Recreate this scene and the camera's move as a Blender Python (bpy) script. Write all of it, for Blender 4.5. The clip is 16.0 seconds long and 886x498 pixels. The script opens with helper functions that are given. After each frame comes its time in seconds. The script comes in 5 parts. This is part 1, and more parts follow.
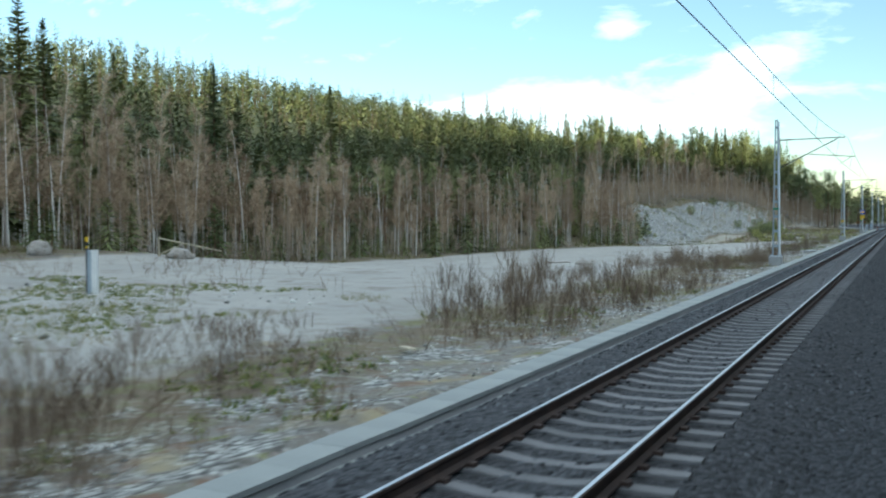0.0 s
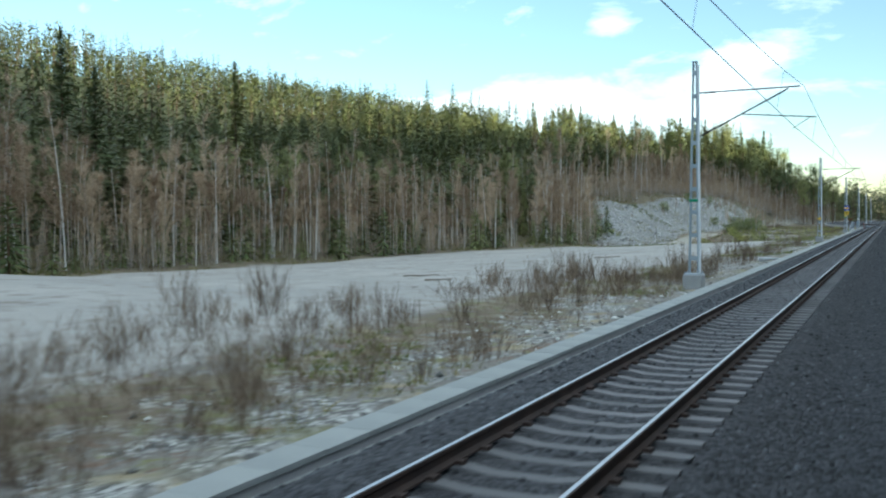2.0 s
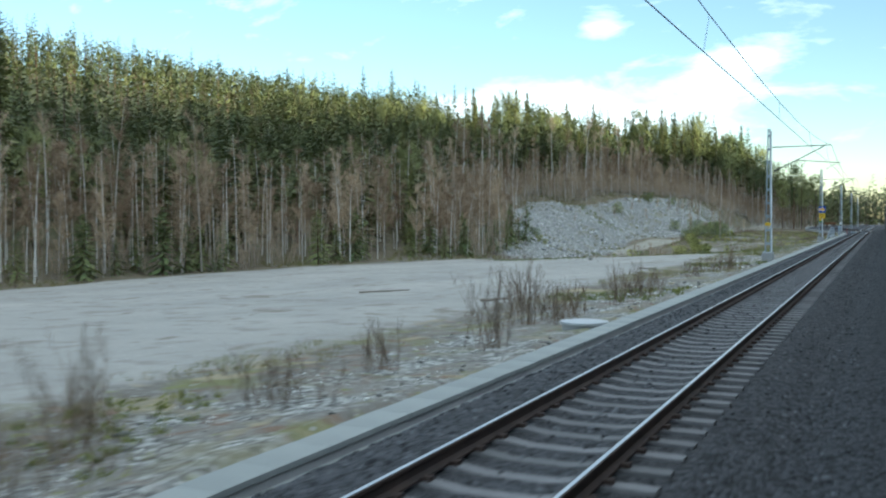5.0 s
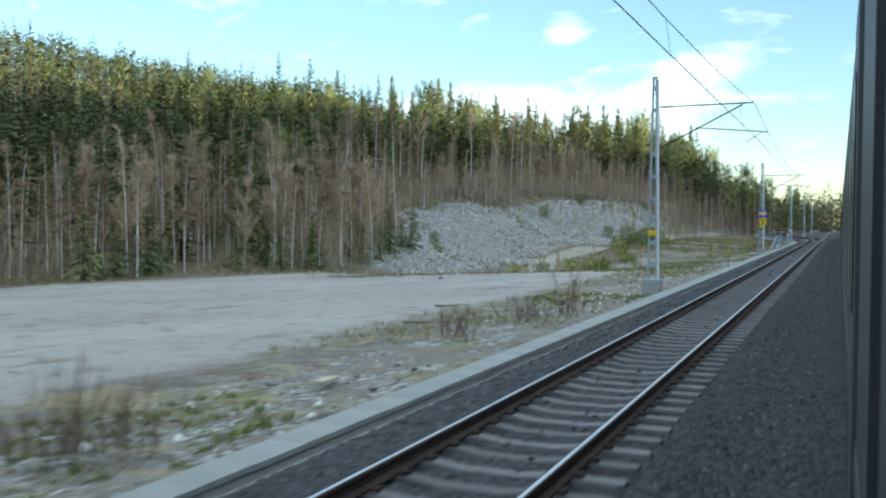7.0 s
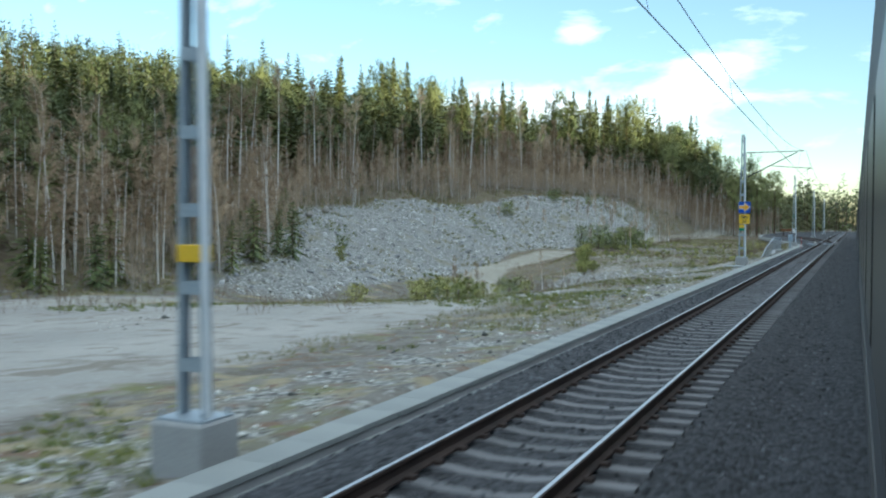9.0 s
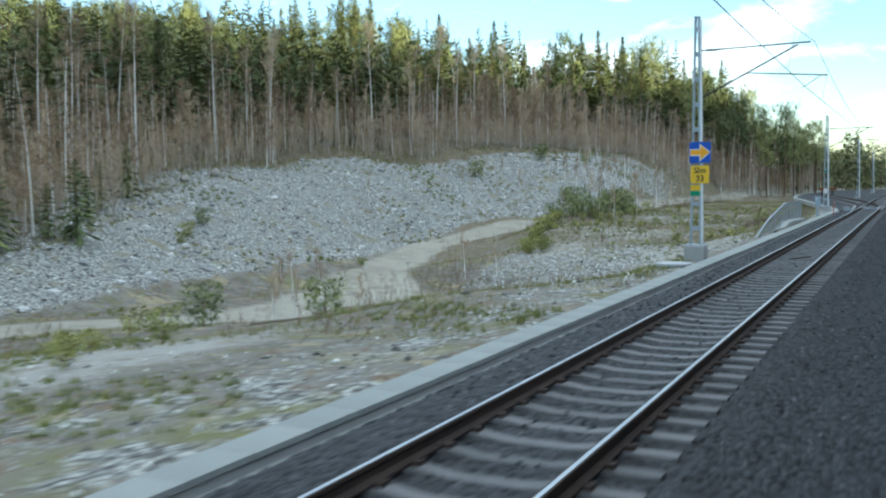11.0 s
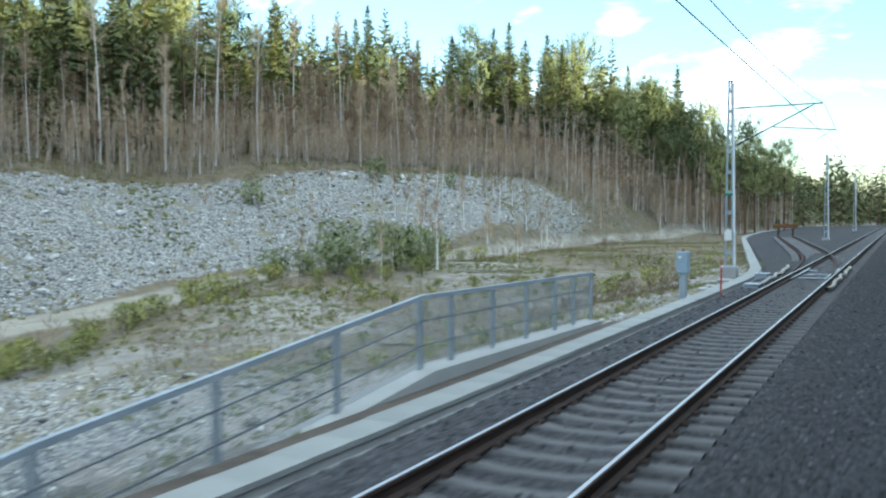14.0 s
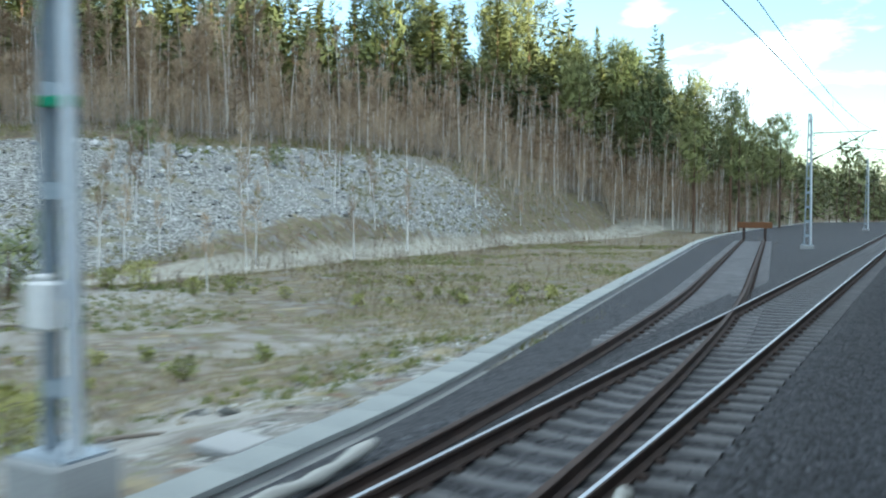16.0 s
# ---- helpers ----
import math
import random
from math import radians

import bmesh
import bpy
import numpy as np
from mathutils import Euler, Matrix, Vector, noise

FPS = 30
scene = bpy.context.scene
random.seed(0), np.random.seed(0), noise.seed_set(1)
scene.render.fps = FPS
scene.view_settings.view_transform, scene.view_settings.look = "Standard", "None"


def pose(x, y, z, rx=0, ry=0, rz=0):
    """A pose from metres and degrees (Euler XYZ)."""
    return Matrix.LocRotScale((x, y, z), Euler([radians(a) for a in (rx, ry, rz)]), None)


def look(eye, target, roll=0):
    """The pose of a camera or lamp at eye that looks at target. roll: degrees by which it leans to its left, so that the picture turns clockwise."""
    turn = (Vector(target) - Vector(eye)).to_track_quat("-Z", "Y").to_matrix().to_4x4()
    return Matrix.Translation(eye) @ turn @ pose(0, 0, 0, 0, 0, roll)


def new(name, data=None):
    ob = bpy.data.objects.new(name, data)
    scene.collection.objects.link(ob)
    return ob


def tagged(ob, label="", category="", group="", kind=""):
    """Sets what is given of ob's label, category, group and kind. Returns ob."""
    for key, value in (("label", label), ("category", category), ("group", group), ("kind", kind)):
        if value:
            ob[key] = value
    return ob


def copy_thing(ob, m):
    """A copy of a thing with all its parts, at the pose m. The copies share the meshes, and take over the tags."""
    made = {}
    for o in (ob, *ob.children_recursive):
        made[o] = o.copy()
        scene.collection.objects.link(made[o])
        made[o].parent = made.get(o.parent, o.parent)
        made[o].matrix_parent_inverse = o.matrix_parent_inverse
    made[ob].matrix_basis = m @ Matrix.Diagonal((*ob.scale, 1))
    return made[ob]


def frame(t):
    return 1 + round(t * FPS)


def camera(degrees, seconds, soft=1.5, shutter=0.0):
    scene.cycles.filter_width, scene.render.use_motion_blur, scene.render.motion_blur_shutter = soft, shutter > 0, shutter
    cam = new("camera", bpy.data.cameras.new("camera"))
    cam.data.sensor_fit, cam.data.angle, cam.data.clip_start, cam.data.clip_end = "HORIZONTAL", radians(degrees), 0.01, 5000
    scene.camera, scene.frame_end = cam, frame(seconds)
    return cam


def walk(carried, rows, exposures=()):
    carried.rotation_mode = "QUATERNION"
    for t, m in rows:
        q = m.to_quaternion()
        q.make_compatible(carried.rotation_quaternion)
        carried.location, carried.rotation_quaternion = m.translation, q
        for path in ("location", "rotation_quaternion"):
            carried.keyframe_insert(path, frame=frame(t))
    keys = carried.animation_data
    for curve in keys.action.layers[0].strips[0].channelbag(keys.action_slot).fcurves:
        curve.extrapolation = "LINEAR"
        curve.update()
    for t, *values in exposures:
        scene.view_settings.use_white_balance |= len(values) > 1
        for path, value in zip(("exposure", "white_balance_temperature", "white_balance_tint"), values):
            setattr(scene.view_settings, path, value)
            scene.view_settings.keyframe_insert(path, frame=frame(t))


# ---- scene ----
cam = camera(51.1, 16.0, soft=2.1, shutter=0.3)
KELVIN, TINT = 5880, 0
EYE = 2.18  # the eye over the rail heads, at the height of the windows, close beside the added train
# seconds, way along the track, yaw, pitch, roll
ROWS = [
    (0.0, 0.00, 26.50, -1.77, -0.30),
    (0.5, 5.26, 26.38, -1.68, -0.30),
    (1.0, 10.73, 26.30, -1.73, -0.24),
    (1.5, 16.42, 26.18, -1.91, -0.21),
    (2.0, 22.26, 25.98, -1.99, -0.26),
    (2.5, 28.27, 25.85, -1.99, -0.36),
    (3.0, 34.50, 25.75, -1.97, -0.40),
    (3.5, 40.76, 25.68, -1.89, -0.31),
    (6.0, 72.98, 24.89, -1.98, 0.35),
    (6.5, 79.59, 23.98, -2.39, 0.42),
    (7.0, 86.64, 23.17, -1.65, 0.42),
    (7.5, 93.67, 23.07, -1.09, 0.36),
    (8.0, 100.90, 22.79, -1.07, 0.44),
    (10.5, 138.21, 26.70, -3.27, -0.54),
    (11.0, 145.84, 26.83, -3.90, -0.69),
    (11.5, 153.35, 27.00, -4.71, -0.80),
    (12.0, 161.19, 26.97, -2.84, -0.66),
    (12.5, 168.85, 26.80, -1.93, -0.50),
    (13.0, 176.97, 26.64, -2.23, -0.29),
    (13.5, 185.18, 26.59, -2.26, -0.27),
    (14.0, 193.77, 26.51, -2.01, -0.22),
    (14.5, 202.42, 26.61, -1.99, -0.13),
    (15.0, 211.43, 26.66, -2.13, -0.11),
    (15.5, 220.36, 26.96, -2.59, -0.04),
    (16.0, 229.95, 27.89, -2.57, 0.26),
]
walk(cam, [(t, pose(0, y, EYE, 90 + pitch, 0, yaw) @ pose(0, 0, 0, 0, 0, roll)) for t, y, yaw, pitch, roll in ROWS],
     [(t, stops, KELVIN, TINT) for t, stops in ((0.0, 1.02), (8.0, 1.02), (11.0, 1.25), (12.5, 1.48), (16.0, 1.52))])

# ---- world, sun, exposure ----
CLOUD = 11.0
SUN_EL, SUN_AZ = 11.0, 118.0  # the sun stands low on the right, behind the camera; azimuth clockwise from the track's direction
world = bpy.data.worlds.new("sky")
scene.world = world
world.use_nodes = True
wt = world.node_tree
wt.nodes.clear()
sky = wt.nodes.new("ShaderNodeTexSky")
sky.sky_type, sky.sun_disc = "NISHITA", False
sky.sun_elevation, sky.sun_rotation = radians(SUN_EL), radians(SUN_AZ)
sky.air_density, sky.dust_density, sky.ozone_density = 1.0, 0.05, 2.0


def wnode(kind, **inputs):
    nd = wt.nodes.new(kind)
    for k, x in inputs.items():
        k = k.replace("_", " ") if k.replace("_", " ") in nd.inputs else int(k[1:])
        if isinstance(x, (int, float, tuple)):
            nd.inputs[k].default_value = x
        else:
            wt.links.new(x, nd.inputs[k])
    return nd


def wmath(op, a, b):
    nd = wt.nodes.new("ShaderNodeMath")
    nd.operation = op
    for k, x in enumerate((a, b)):
        if isinstance(x, (int, float)):
            nd.inputs[k].default_value = x
        else:
            wt.links.new(x, nd.inputs[k])
    return nd.outputs[0]


# fair-weather clouds: streaky everywhere, with a bank low over the end of the valley
sep = wnode("ShaderNodeSeparateXYZ", Vector=wnode("ShaderNodeTexCoord").outputs["Generated"])
east, north, high = (sep.outputs[k] for k in "XYZ")
ahead = wmath("MAXIMUM", north, 0.05)
across, rise = wmath("DIVIDE", east, ahead), wmath("DIVIDE", high, ahead)
over = wmath("ADD", wmath("ABSOLUTE", high, 0), 0.16)
flat_dir = wnode("ShaderNodeCombineXYZ", X=wmath("DIVIDE", east, over), Y=wmath("DIVIDE", north, over), Z=0.7)
broad = wnode("ShaderNodeTexNoise", Vector=flat_dir.outputs[0], Scale=1.6, Detail=7, Roughness=0.6, Distortion=0.4).outputs["Fac"]
curl = wnode("ShaderNodeCombineXYZ", X=wmath("MULTIPLY", across, 9.0), Y=wmath("MULTIPLY", rise, 26.0), Z=2.0)
wisps = wnode("ShaderNodeTexNoise", Vector=curl.outputs[0], Scale=1.0, Detail=8, Roughness=0.6, Distortion=0.3).outputs["Fac"]
# more cloud is added overhead, out of view, to brighten the ambient light
puff = wmath("ADD", wmath("SUBTRACT", wmath("MULTIPLY", wisps, 1.1), 0.24), wmath("MULTIPLY", wnode("ShaderNodeMapRange", Value=high, From_Min=0.2, From_Max=0.5).outputs[0], wmath("MULTIPLY", broad, 0.62)))


def blob(u, v, wu, wv, gain):
    a = wmath("POWER", wmath("DIVIDE", wmath("SUBTRACT", across, u), wu), 2)
    b = wmath("POWER", wmath("DIVIDE", wmath("SUBTRACT", rise, v), wv), 2)
    return wmath("MULTIPLY", wmath("EXPONENT", wmath("MULTIPLY", wmath("ADD", a, b), -1), 0), gain)


bank = wmath("ADD", wmath("ADD", blob(-0.24, 0.115, 0.12, 0.042, 0.36), blob(-0.44, 0.12, 0.14, 0.03, 0.30)), wmath("ADD", blob(-0.285, 0.213, 0.032, 0.015, 0.42), blob(-0.125, 0.168, 0.06, 0.022, 0.34)))
veil = wmath("ADD", puff, bank)
cloud = wnode("ShaderNodeMapRange", Value=veil, From_Min=0.40, From_Max=0.90, To_Min=0.03, To_Max=0.8).outputs[0]
cloud = wmath("MULTIPLY", cloud, wnode("ShaderNodeMapRange", Value=high, From_Min=0.0, From_Max=0.06).outputs[0])
tone = wt.nodes.new("ShaderNodeMix")
tone.data_type = "RGBA"
wt.links.new(cloud, tone.inputs["Factor"])
wt.links.new(sky.outputs[0], tone.inputs["A"])
tone.inputs["B"].default_value = (CLOUD, CLOUD * 0.99, CLOUD * 0.97, 1)
bg = wnode("ShaderNodeBackground", Color=tone.outputs["Result"], Strength=0.12)
wout = wt.nodes.new("ShaderNodeOutputWorld")
wt.links.new(bg.outputs[0], wout.inputs["Surface"])
sun = new("sun", bpy.data.lights.new("sun", "SUN"))
sun.data.energy, sun.data.angle, sun.data.color = 4.8, radians(0.6), (1.0, 0.86, 0.62)
to_sun = Vector((math.sin(radians(SUN_AZ)) * math.cos(radians(SUN_EL)), math.cos(radians(SUN_AZ)) * math.cos(radians(SUN_EL)), math.sin(radians(SUN_EL))))
sun.matrix_world = look(to_sun * 50, (0, 0, 0))


# ---- materials ----
def material(name, base, other, rough=0.8, metal=0.0, scale=3.0, fine=40.0, bump=0.3, depth=0.02, spread=(0.35, 0.65), space="Object", per_object=0.0, per_island=0.0, cells=False):
    """A surface in two tones, mixed by coarse and fine noise, with fine relief."""
    m = bpy.data.materials.new(name)
    m.use_nodes = True
    nt = m.node_tree
    n, l = nt.nodes, nt.links
    b = n["Principled BSDF"]
    b.inputs["Roughness"].default_value, b.inputs["Metallic"].default_value = rough, metal
    co = n.new("ShaderNodeTexCoord")
    na, nb = n.new("ShaderNodeTexNoise"), n.new("ShaderNodeTexNoise")
    na.inputs["Scale"].default_value, nb.inputs["Scale"].default_value = scale, fine
    na.inputs["Detail"].default_value, nb.inputs["Detail"].default_value = 5, 3
    l.new(co.outputs[space], na.inputs["Vector"])
    l.new(co.outputs[space], nb.inputs["Vector"])
    if cells:  # packed pebbles: each cell has its own tone and bulges
        nb = n.new("ShaderNodeTexVoronoi")
        nb.inputs["Scale"].default_value = fine
        l.new(co.outputs[space], nb.inputs["Vector"])
        tone_of = n.new("ShaderNodeSeparateColor")
        l.new(nb.outputs["Color"], tone_of.inputs[0])
        lift = n.new("ShaderNodeMath")
        lift.operation = "SUBTRACT"
        lift.inputs[0].default_value = 1.0
        l.new(nb.outputs["Distance"], lift.inputs[1])
    fine_tone = tone_of.outputs[0] if cells else nb.outputs["Fac"]
    relief = lift.outputs[0] if cells else nb.outputs["Fac"]
    mixf = n.new("ShaderNodeMath")
    mixf.operation = "MULTIPLY_ADD"
    mixf.inputs[1].default_value = 0.45
    l.new(fine_tone, mixf.inputs[0])
    half = n.new("ShaderNodeMath")
    half.operation = "MULTIPLY"
    half.inputs[1].default_value = 0.55
    l.new(na.outputs["Fac"], half.inputs[0])
    l.new(half.outputs[0], mixf.inputs[2])
    ramp = n.new("ShaderNodeMapRange")
    ramp.inputs["From Min"].default_value, ramp.inputs["From Max"].default_value = spread
    fac = mixf.outputs[0]
    for amount, node, socket in ((per_object, "ShaderNodeObjectInfo", "Random"), (per_island, "ShaderNodeNewGeometry", "Random Per Island")):
        if amount:
            r = n.new(node)
            a = n.new("ShaderNodeMath")
            a.operation = "MULTIPLY_ADD"
            a.inputs[1].default_value = amount
            l.new(r.outputs[socket], a.inputs[0])
            s = n.new("ShaderNodeMath")
            s.operation = "SUBTRACT"
            s.inputs[1].default_value = amount / 2
            l.new(fac, s.inputs[0])
            l.new(s.outputs[0], a.inputs[2])
            fac = a.outputs[0]
    l.new(fac, ramp.inputs["Value"])
    mix = n.new("ShaderNodeMix")
    mix.data_type = "RGBA"
    mix.inputs["A"].default_value, mix.inputs["B"].default_value = (*base, 1), (*other, 1)
    l.new(ramp.outputs[0], mix.inputs["Factor"])
    l.new(mix.outputs["Result"], b.inputs["Base Color"])
    if bump:
        bp = n.new("ShaderNodeBump")
        bp.inputs["Strength"].default_value, bp.inputs["Distance"].default_value = bump, depth
        l.new(relief, bp.inputs["Height"])
        l.new(bp.outputs[0], b.inputs["Normal"])
    return m


M_CONCRETE = material("concrete", (0.42, 0.43, 0.42), (0.30, 0.31, 0.31), 0.85, scale=0.6, fine=30, depth=0.004)
M_LID = material("cable_duct_concrete", (0.325, 0.35, 0.34), (0.255, 0.28, 0.275), 0.85, scale=0.9, fine=35, depth=0.004, per_object=0.12)
M_EDGE = material("edge_beam_concrete", (0.40, 0.42, 0.41), (0.30, 0.32, 0.31), 0.85, scale=0.8, fine=30, depth=0.004)
M_SLEEPER = material("sleeper_concrete", (0.21, 0.215, 0.225), (0.13, 0.135, 0.14), 0.9, scale=2, fine=40, depth=0.004, per_object=0.3)
M_BALLAST = material("ballast", (0.014, 0.016, 0.02), (0.068, 0.073, 0.082), 0.9, scale=9, fine=17, bump=1.0, depth=0.05, cells=True)
M_BALLAST_STONE = material("ballast_stone", (0.014, 0.017, 0.021), (0.125, 0.135, 0.15), 0.9, scale=9, fine=22, bump=0.4, depth=0.01, per_island=0.8)
M_RAIL_TOP = material("polished_rail_head", (0.55, 0.56, 0.58), (0.42, 0.43, 0.45), 0.34, 1.0, scale=2, fine=60, bump=0.03)
M_RAIL = material("rusty_rail_web", (0.065, 0.042, 0.033), (0.03, 0.022, 0.02), 0.85, scale=3, fine=50, depth=0.003)
M_STEEL = material("galvanised_steel", (0.40, 0.46, 0.51), (0.28, 0.335, 0.38), 0.5, 0.35, scale=1.5, fine=25, bump=0.05)
M_LIT_LEG = material("lit_leg_steel", (0.78, 0.81, 0.83), (0.66, 0.70, 0.73), 0.45, 0.2, scale=2, fine=20, bump=0.03)
M_BAR = material("dark_steel_bar", (0.07, 0.085, 0.105), (0.12, 0.14, 0.165), 0.5, 0.4, scale=3, fine=30, bump=0.05)
M_WIRE = material("dark_wire", (0.03, 0.035, 0.04), (0.05, 0.055, 0.06), 0.6, 0.2, bump=0)
M_BARK_BIRCH = material("birch_bark", (0.78, 0.76, 0.71), (0.40, 0.355, 0.305), 0.8, scale=1.5, fine=9, depth=0.01, per_island=0.3, per_object=0.7, spread=(0.25, 0.65))
M_BARK_WHITE = material("white_birch_bark", (0.80, 0.79, 0.76), (0.50, 0.47, 0.43), 0.75, scale=1.2, fine=7, depth=0.01, spread=(0.4, 0.75))
M_TWIGS = material("bare_twigs", (0.27, 0.193, 0.124), (0.55, 0.427, 0.29), 0.9, scale=0.25, fine=2, bump=0, per_island=0.25, per_object=0.5)
M_NEEDLES = material("spruce_needles", (0.095, 0.125, 0.042), (0.28, 0.295, 0.105), 0.7, scale=0.35, fine=6, bump=0, per_island=0.14, per_object=0.75, spread=(0.2, 0.8))
M_NEEDLES_FAR = material("wood_needles", (0.058, 0.086, 0.029), (0.21, 0.225, 0.078), 0.7, scale=0.16, fine=0.9, bump=0, per_island=0.14, spread=(0.34, 0.66))
M_BARK = material("conifer_bark", (0.10, 0.06, 0.04), (0.20, 0.12, 0.075), 0.9, scale=1, fine=8, depth=0.02, per_object=0.5)


# ---- building helpers ----
def mesh_of(name, verts, faces, mats, index=None, smooth=False):
    me = bpy.data.meshes.new(name)
    me.from_pydata([tuple(v) for v in verts] if not isinstance(verts, np.ndarray) else verts.tolist(), [], faces if not isinstance(faces, np.ndarray) else faces.tolist())
    for m in mats:
        me.materials.append(m)
    if index is not None:
        me.polygons.foreach_set("material_index", np.asarray(index, dtype=np.int32))
    if smooth:
        me.polygons.foreach_set("use_smooth", np.ones(len(me.polygons), dtype=bool))
    me.update()
    return me


def child(name, data, parent, label="", at=None):
    ob = new(name, data)
    ob.parent = parent
    if at is not None:
        ob.matrix_basis = at
    return tagged(ob, label)


def thing(name, at, label, category, group="", kind="", data=None):
    ob = new(name, data)
    ob.matrix_basis = at
    return tagged(ob, label, category, group, kind)


def part(name, bm, mat, parent, label=""):
    me = bpy.data.meshes.new(name)
    bm.to_mesh(me)
    bm.free()
    for m in mat if isinstance(mat, (list, tuple)) else [mat]:
        me.materials.append(m)
    return child(name, me, parent, label)


def add_box(bm, lo, hi, bevel=0.0, m=Matrix()):
    c = [(a + b) / 2 for a, b in zip(lo, hi)]
    s = [b - a for a, b in zip(lo, hi)]
    got = bmesh.ops.create_cube(bm, size=1, matrix=m @ Matrix.LocRotScale(c, None, s))
    if bevel:
        edges = list({e for v in got["verts"] for e in v.link_edges})
        bmesh.ops.bevel(bm, geom=edges, offset=bevel, segments=1, affect="EDGES", profile=0.5)


def add_tube(bm, a, b, r0, r1=None, sides=8):
    a, b = Vector(a), Vector(b)
    d = b - a
    m = Matrix.Translation((a + b) / 2) @ d.to_track_quat("Z", "Y").to_matrix().to_4x4()
    bmesh.ops.create_cone(bm, cap_ends=True, segments=sides, radius1=r0, radius2=r0 if r1 is None else r1, depth=d.length, matrix=m)


def sweep(points, radii, sides=6):
    """A tapered tube along points: vertices and faces."""
    pts = [Vector(p) for p in points]
    v, f = [], []
    for i, p in enumerate(pts):
        d = (pts[min(i + 1, len(pts) - 1)] - pts[max(i - 1, 0)]).normalized()
        a = d.cross(Vector((0.31, 0.95, 0.03))).normalized()
        b = d.cross(a)
        for k in range(sides):
            t = 2 * math.pi * k / sides
            v.append(tuple(p + (a * math.cos(t) + b * math.sin(t)) * radii[i]))
    for i in range(len(pts) - 1):
        for k in range(sides):
            q, w = i * sides + k, i * sides + (k + 1) % sides
            f.append((q, w, w + sides, q + sides))
    return v, f


class Heap:
    """Collects vertices and faces with a material index."""

    def __init__(self):
        self.v, self.f, self.i = [], [], []

    def add(self, v, f, index=0):
        k = len(self.v)
        self.v.extend(v)
        self.f.extend(tuple(a + k for a in face) for face in f)
        self.i.extend([index] * len(f))

    def mesh(self, name, mats, smooth=False):
        return mesh_of(name, self.v, self.f, mats, self.i, smooth)


def many(name, base, placements, mats, foliage=False):
    """One mesh with the triangles of the base meshes (vertices, triangles, index), at many places: (which, x, y, z, turn, width, height)."""
    vs, fs, ix, out, k = [], [], [], [], 0
    for which, x, y, z, turn, wide, tall in placements:
        v, f, i = base[which]
        c, s = math.cos(turn), math.sin(turn)
        r = np.empty_like(v)
        r[:, 0], r[:, 1], r[:, 2] = (v[:, 0] * c - v[:, 1] * s) * wide + x, (v[:, 0] * s + v[:, 1] * c) * wide + y, v[:, 2] * tall + z
        vs.append(r)
        out.append(r[:, :2] - (x, y))
        fs.append(f + k)
        ix.append(i)
        k += len(v)
    v, f, i = np.concatenate(vs), np.concatenate(fs), np.concatenate(ix)
    me = bpy.data.meshes.new(name)
    me.vertices.add(len(v))
    me.vertices.foreach_set("co", v.astype(np.float32).ravel())
    me.loops.add(3 * len(f))
    me.loops.foreach_set("vertex_index", f.astype(np.int32).ravel())
    me.polygons.add(len(f))
    me.polygons.foreach_set("loop_start", np.arange(0, 3 * len(f), 3, dtype=np.int32))
    me.polygons.foreach_set("material_index", i.astype(np.int32))
    for m in mats:
        me.materials.append(m)
    me.update(calc_edges=True)
    if foliage:
        foliage_normals(me, np.concatenate(out))
    return me


def foliage_normals(me, radial, up=1.0):
    """Lets a crown shade as one soft body: normals point away from its stem."""
    n = np.column_stack([radial, np.zeros(len(radial))])
    n /= np.linalg.norm(n, axis=1, keepdims=True) + 1e-6
    n[:, 2] = up
    n /= np.linalg.norm(n, axis=1, keepdims=True)
    tri = np.empty(len(me.loops), np.int32)
    me.loops.foreach_get("vertex_index", tri)
    face = np.empty(3 * len(me.polygons), np.float32)
    me.polygons.foreach_get("normal", face)
    face = face.reshape(-1, 3)
    wrong = (face * n[tri.reshape(-1, 3)[:, 0]]).sum(1) < 0
    order = tri.reshape(-1, 3).copy()
    order[wrong] = order[wrong][:, ::-1]
    me.loops.foreach_set("vertex_index", order.ravel())
    me.polygons.foreach_set("use_smooth", np.ones(len(me.polygons), dtype=bool))
    me.update(calc_edges=True)
    me.normals_split_custom_set_from_vertices(n.tolist())


# ---- the lie of the land ----
# heights across the land at stations along the track (rail heads at 0)
ALONG = np.array([44, 75, 108, 150, 172, 186, 205, 216, 228, 250, 285, 330])
ACROSS = np.array([-8, -14, -20, -28, -38, -48, -58, -66, -80])
NEAR = np.array([
    [-0.8, -0.7, -0.7, -0.6], [-0.8, -1.0, -1.2, -1.5], [-0.8, -1.1, -1.35, -1.7], [-0.8, -1.1, -1.4, -1.8],
    [-0.8, -1.5, -2.8, -3.7], [-0.8, -3.2, -4.2, -4.6], [-1.0, -5.0, -5.4, -5.5], [-0.9, -2.5, -2.7, -3.2],
    [-0.8, -1.9, -1.9, -1.9], [-0.7, -1.5, -1.5, -1.2], [-0.6, -1.2, -1.2, -1.2], [-0.5, -1.0, -1.0, -1.0]])
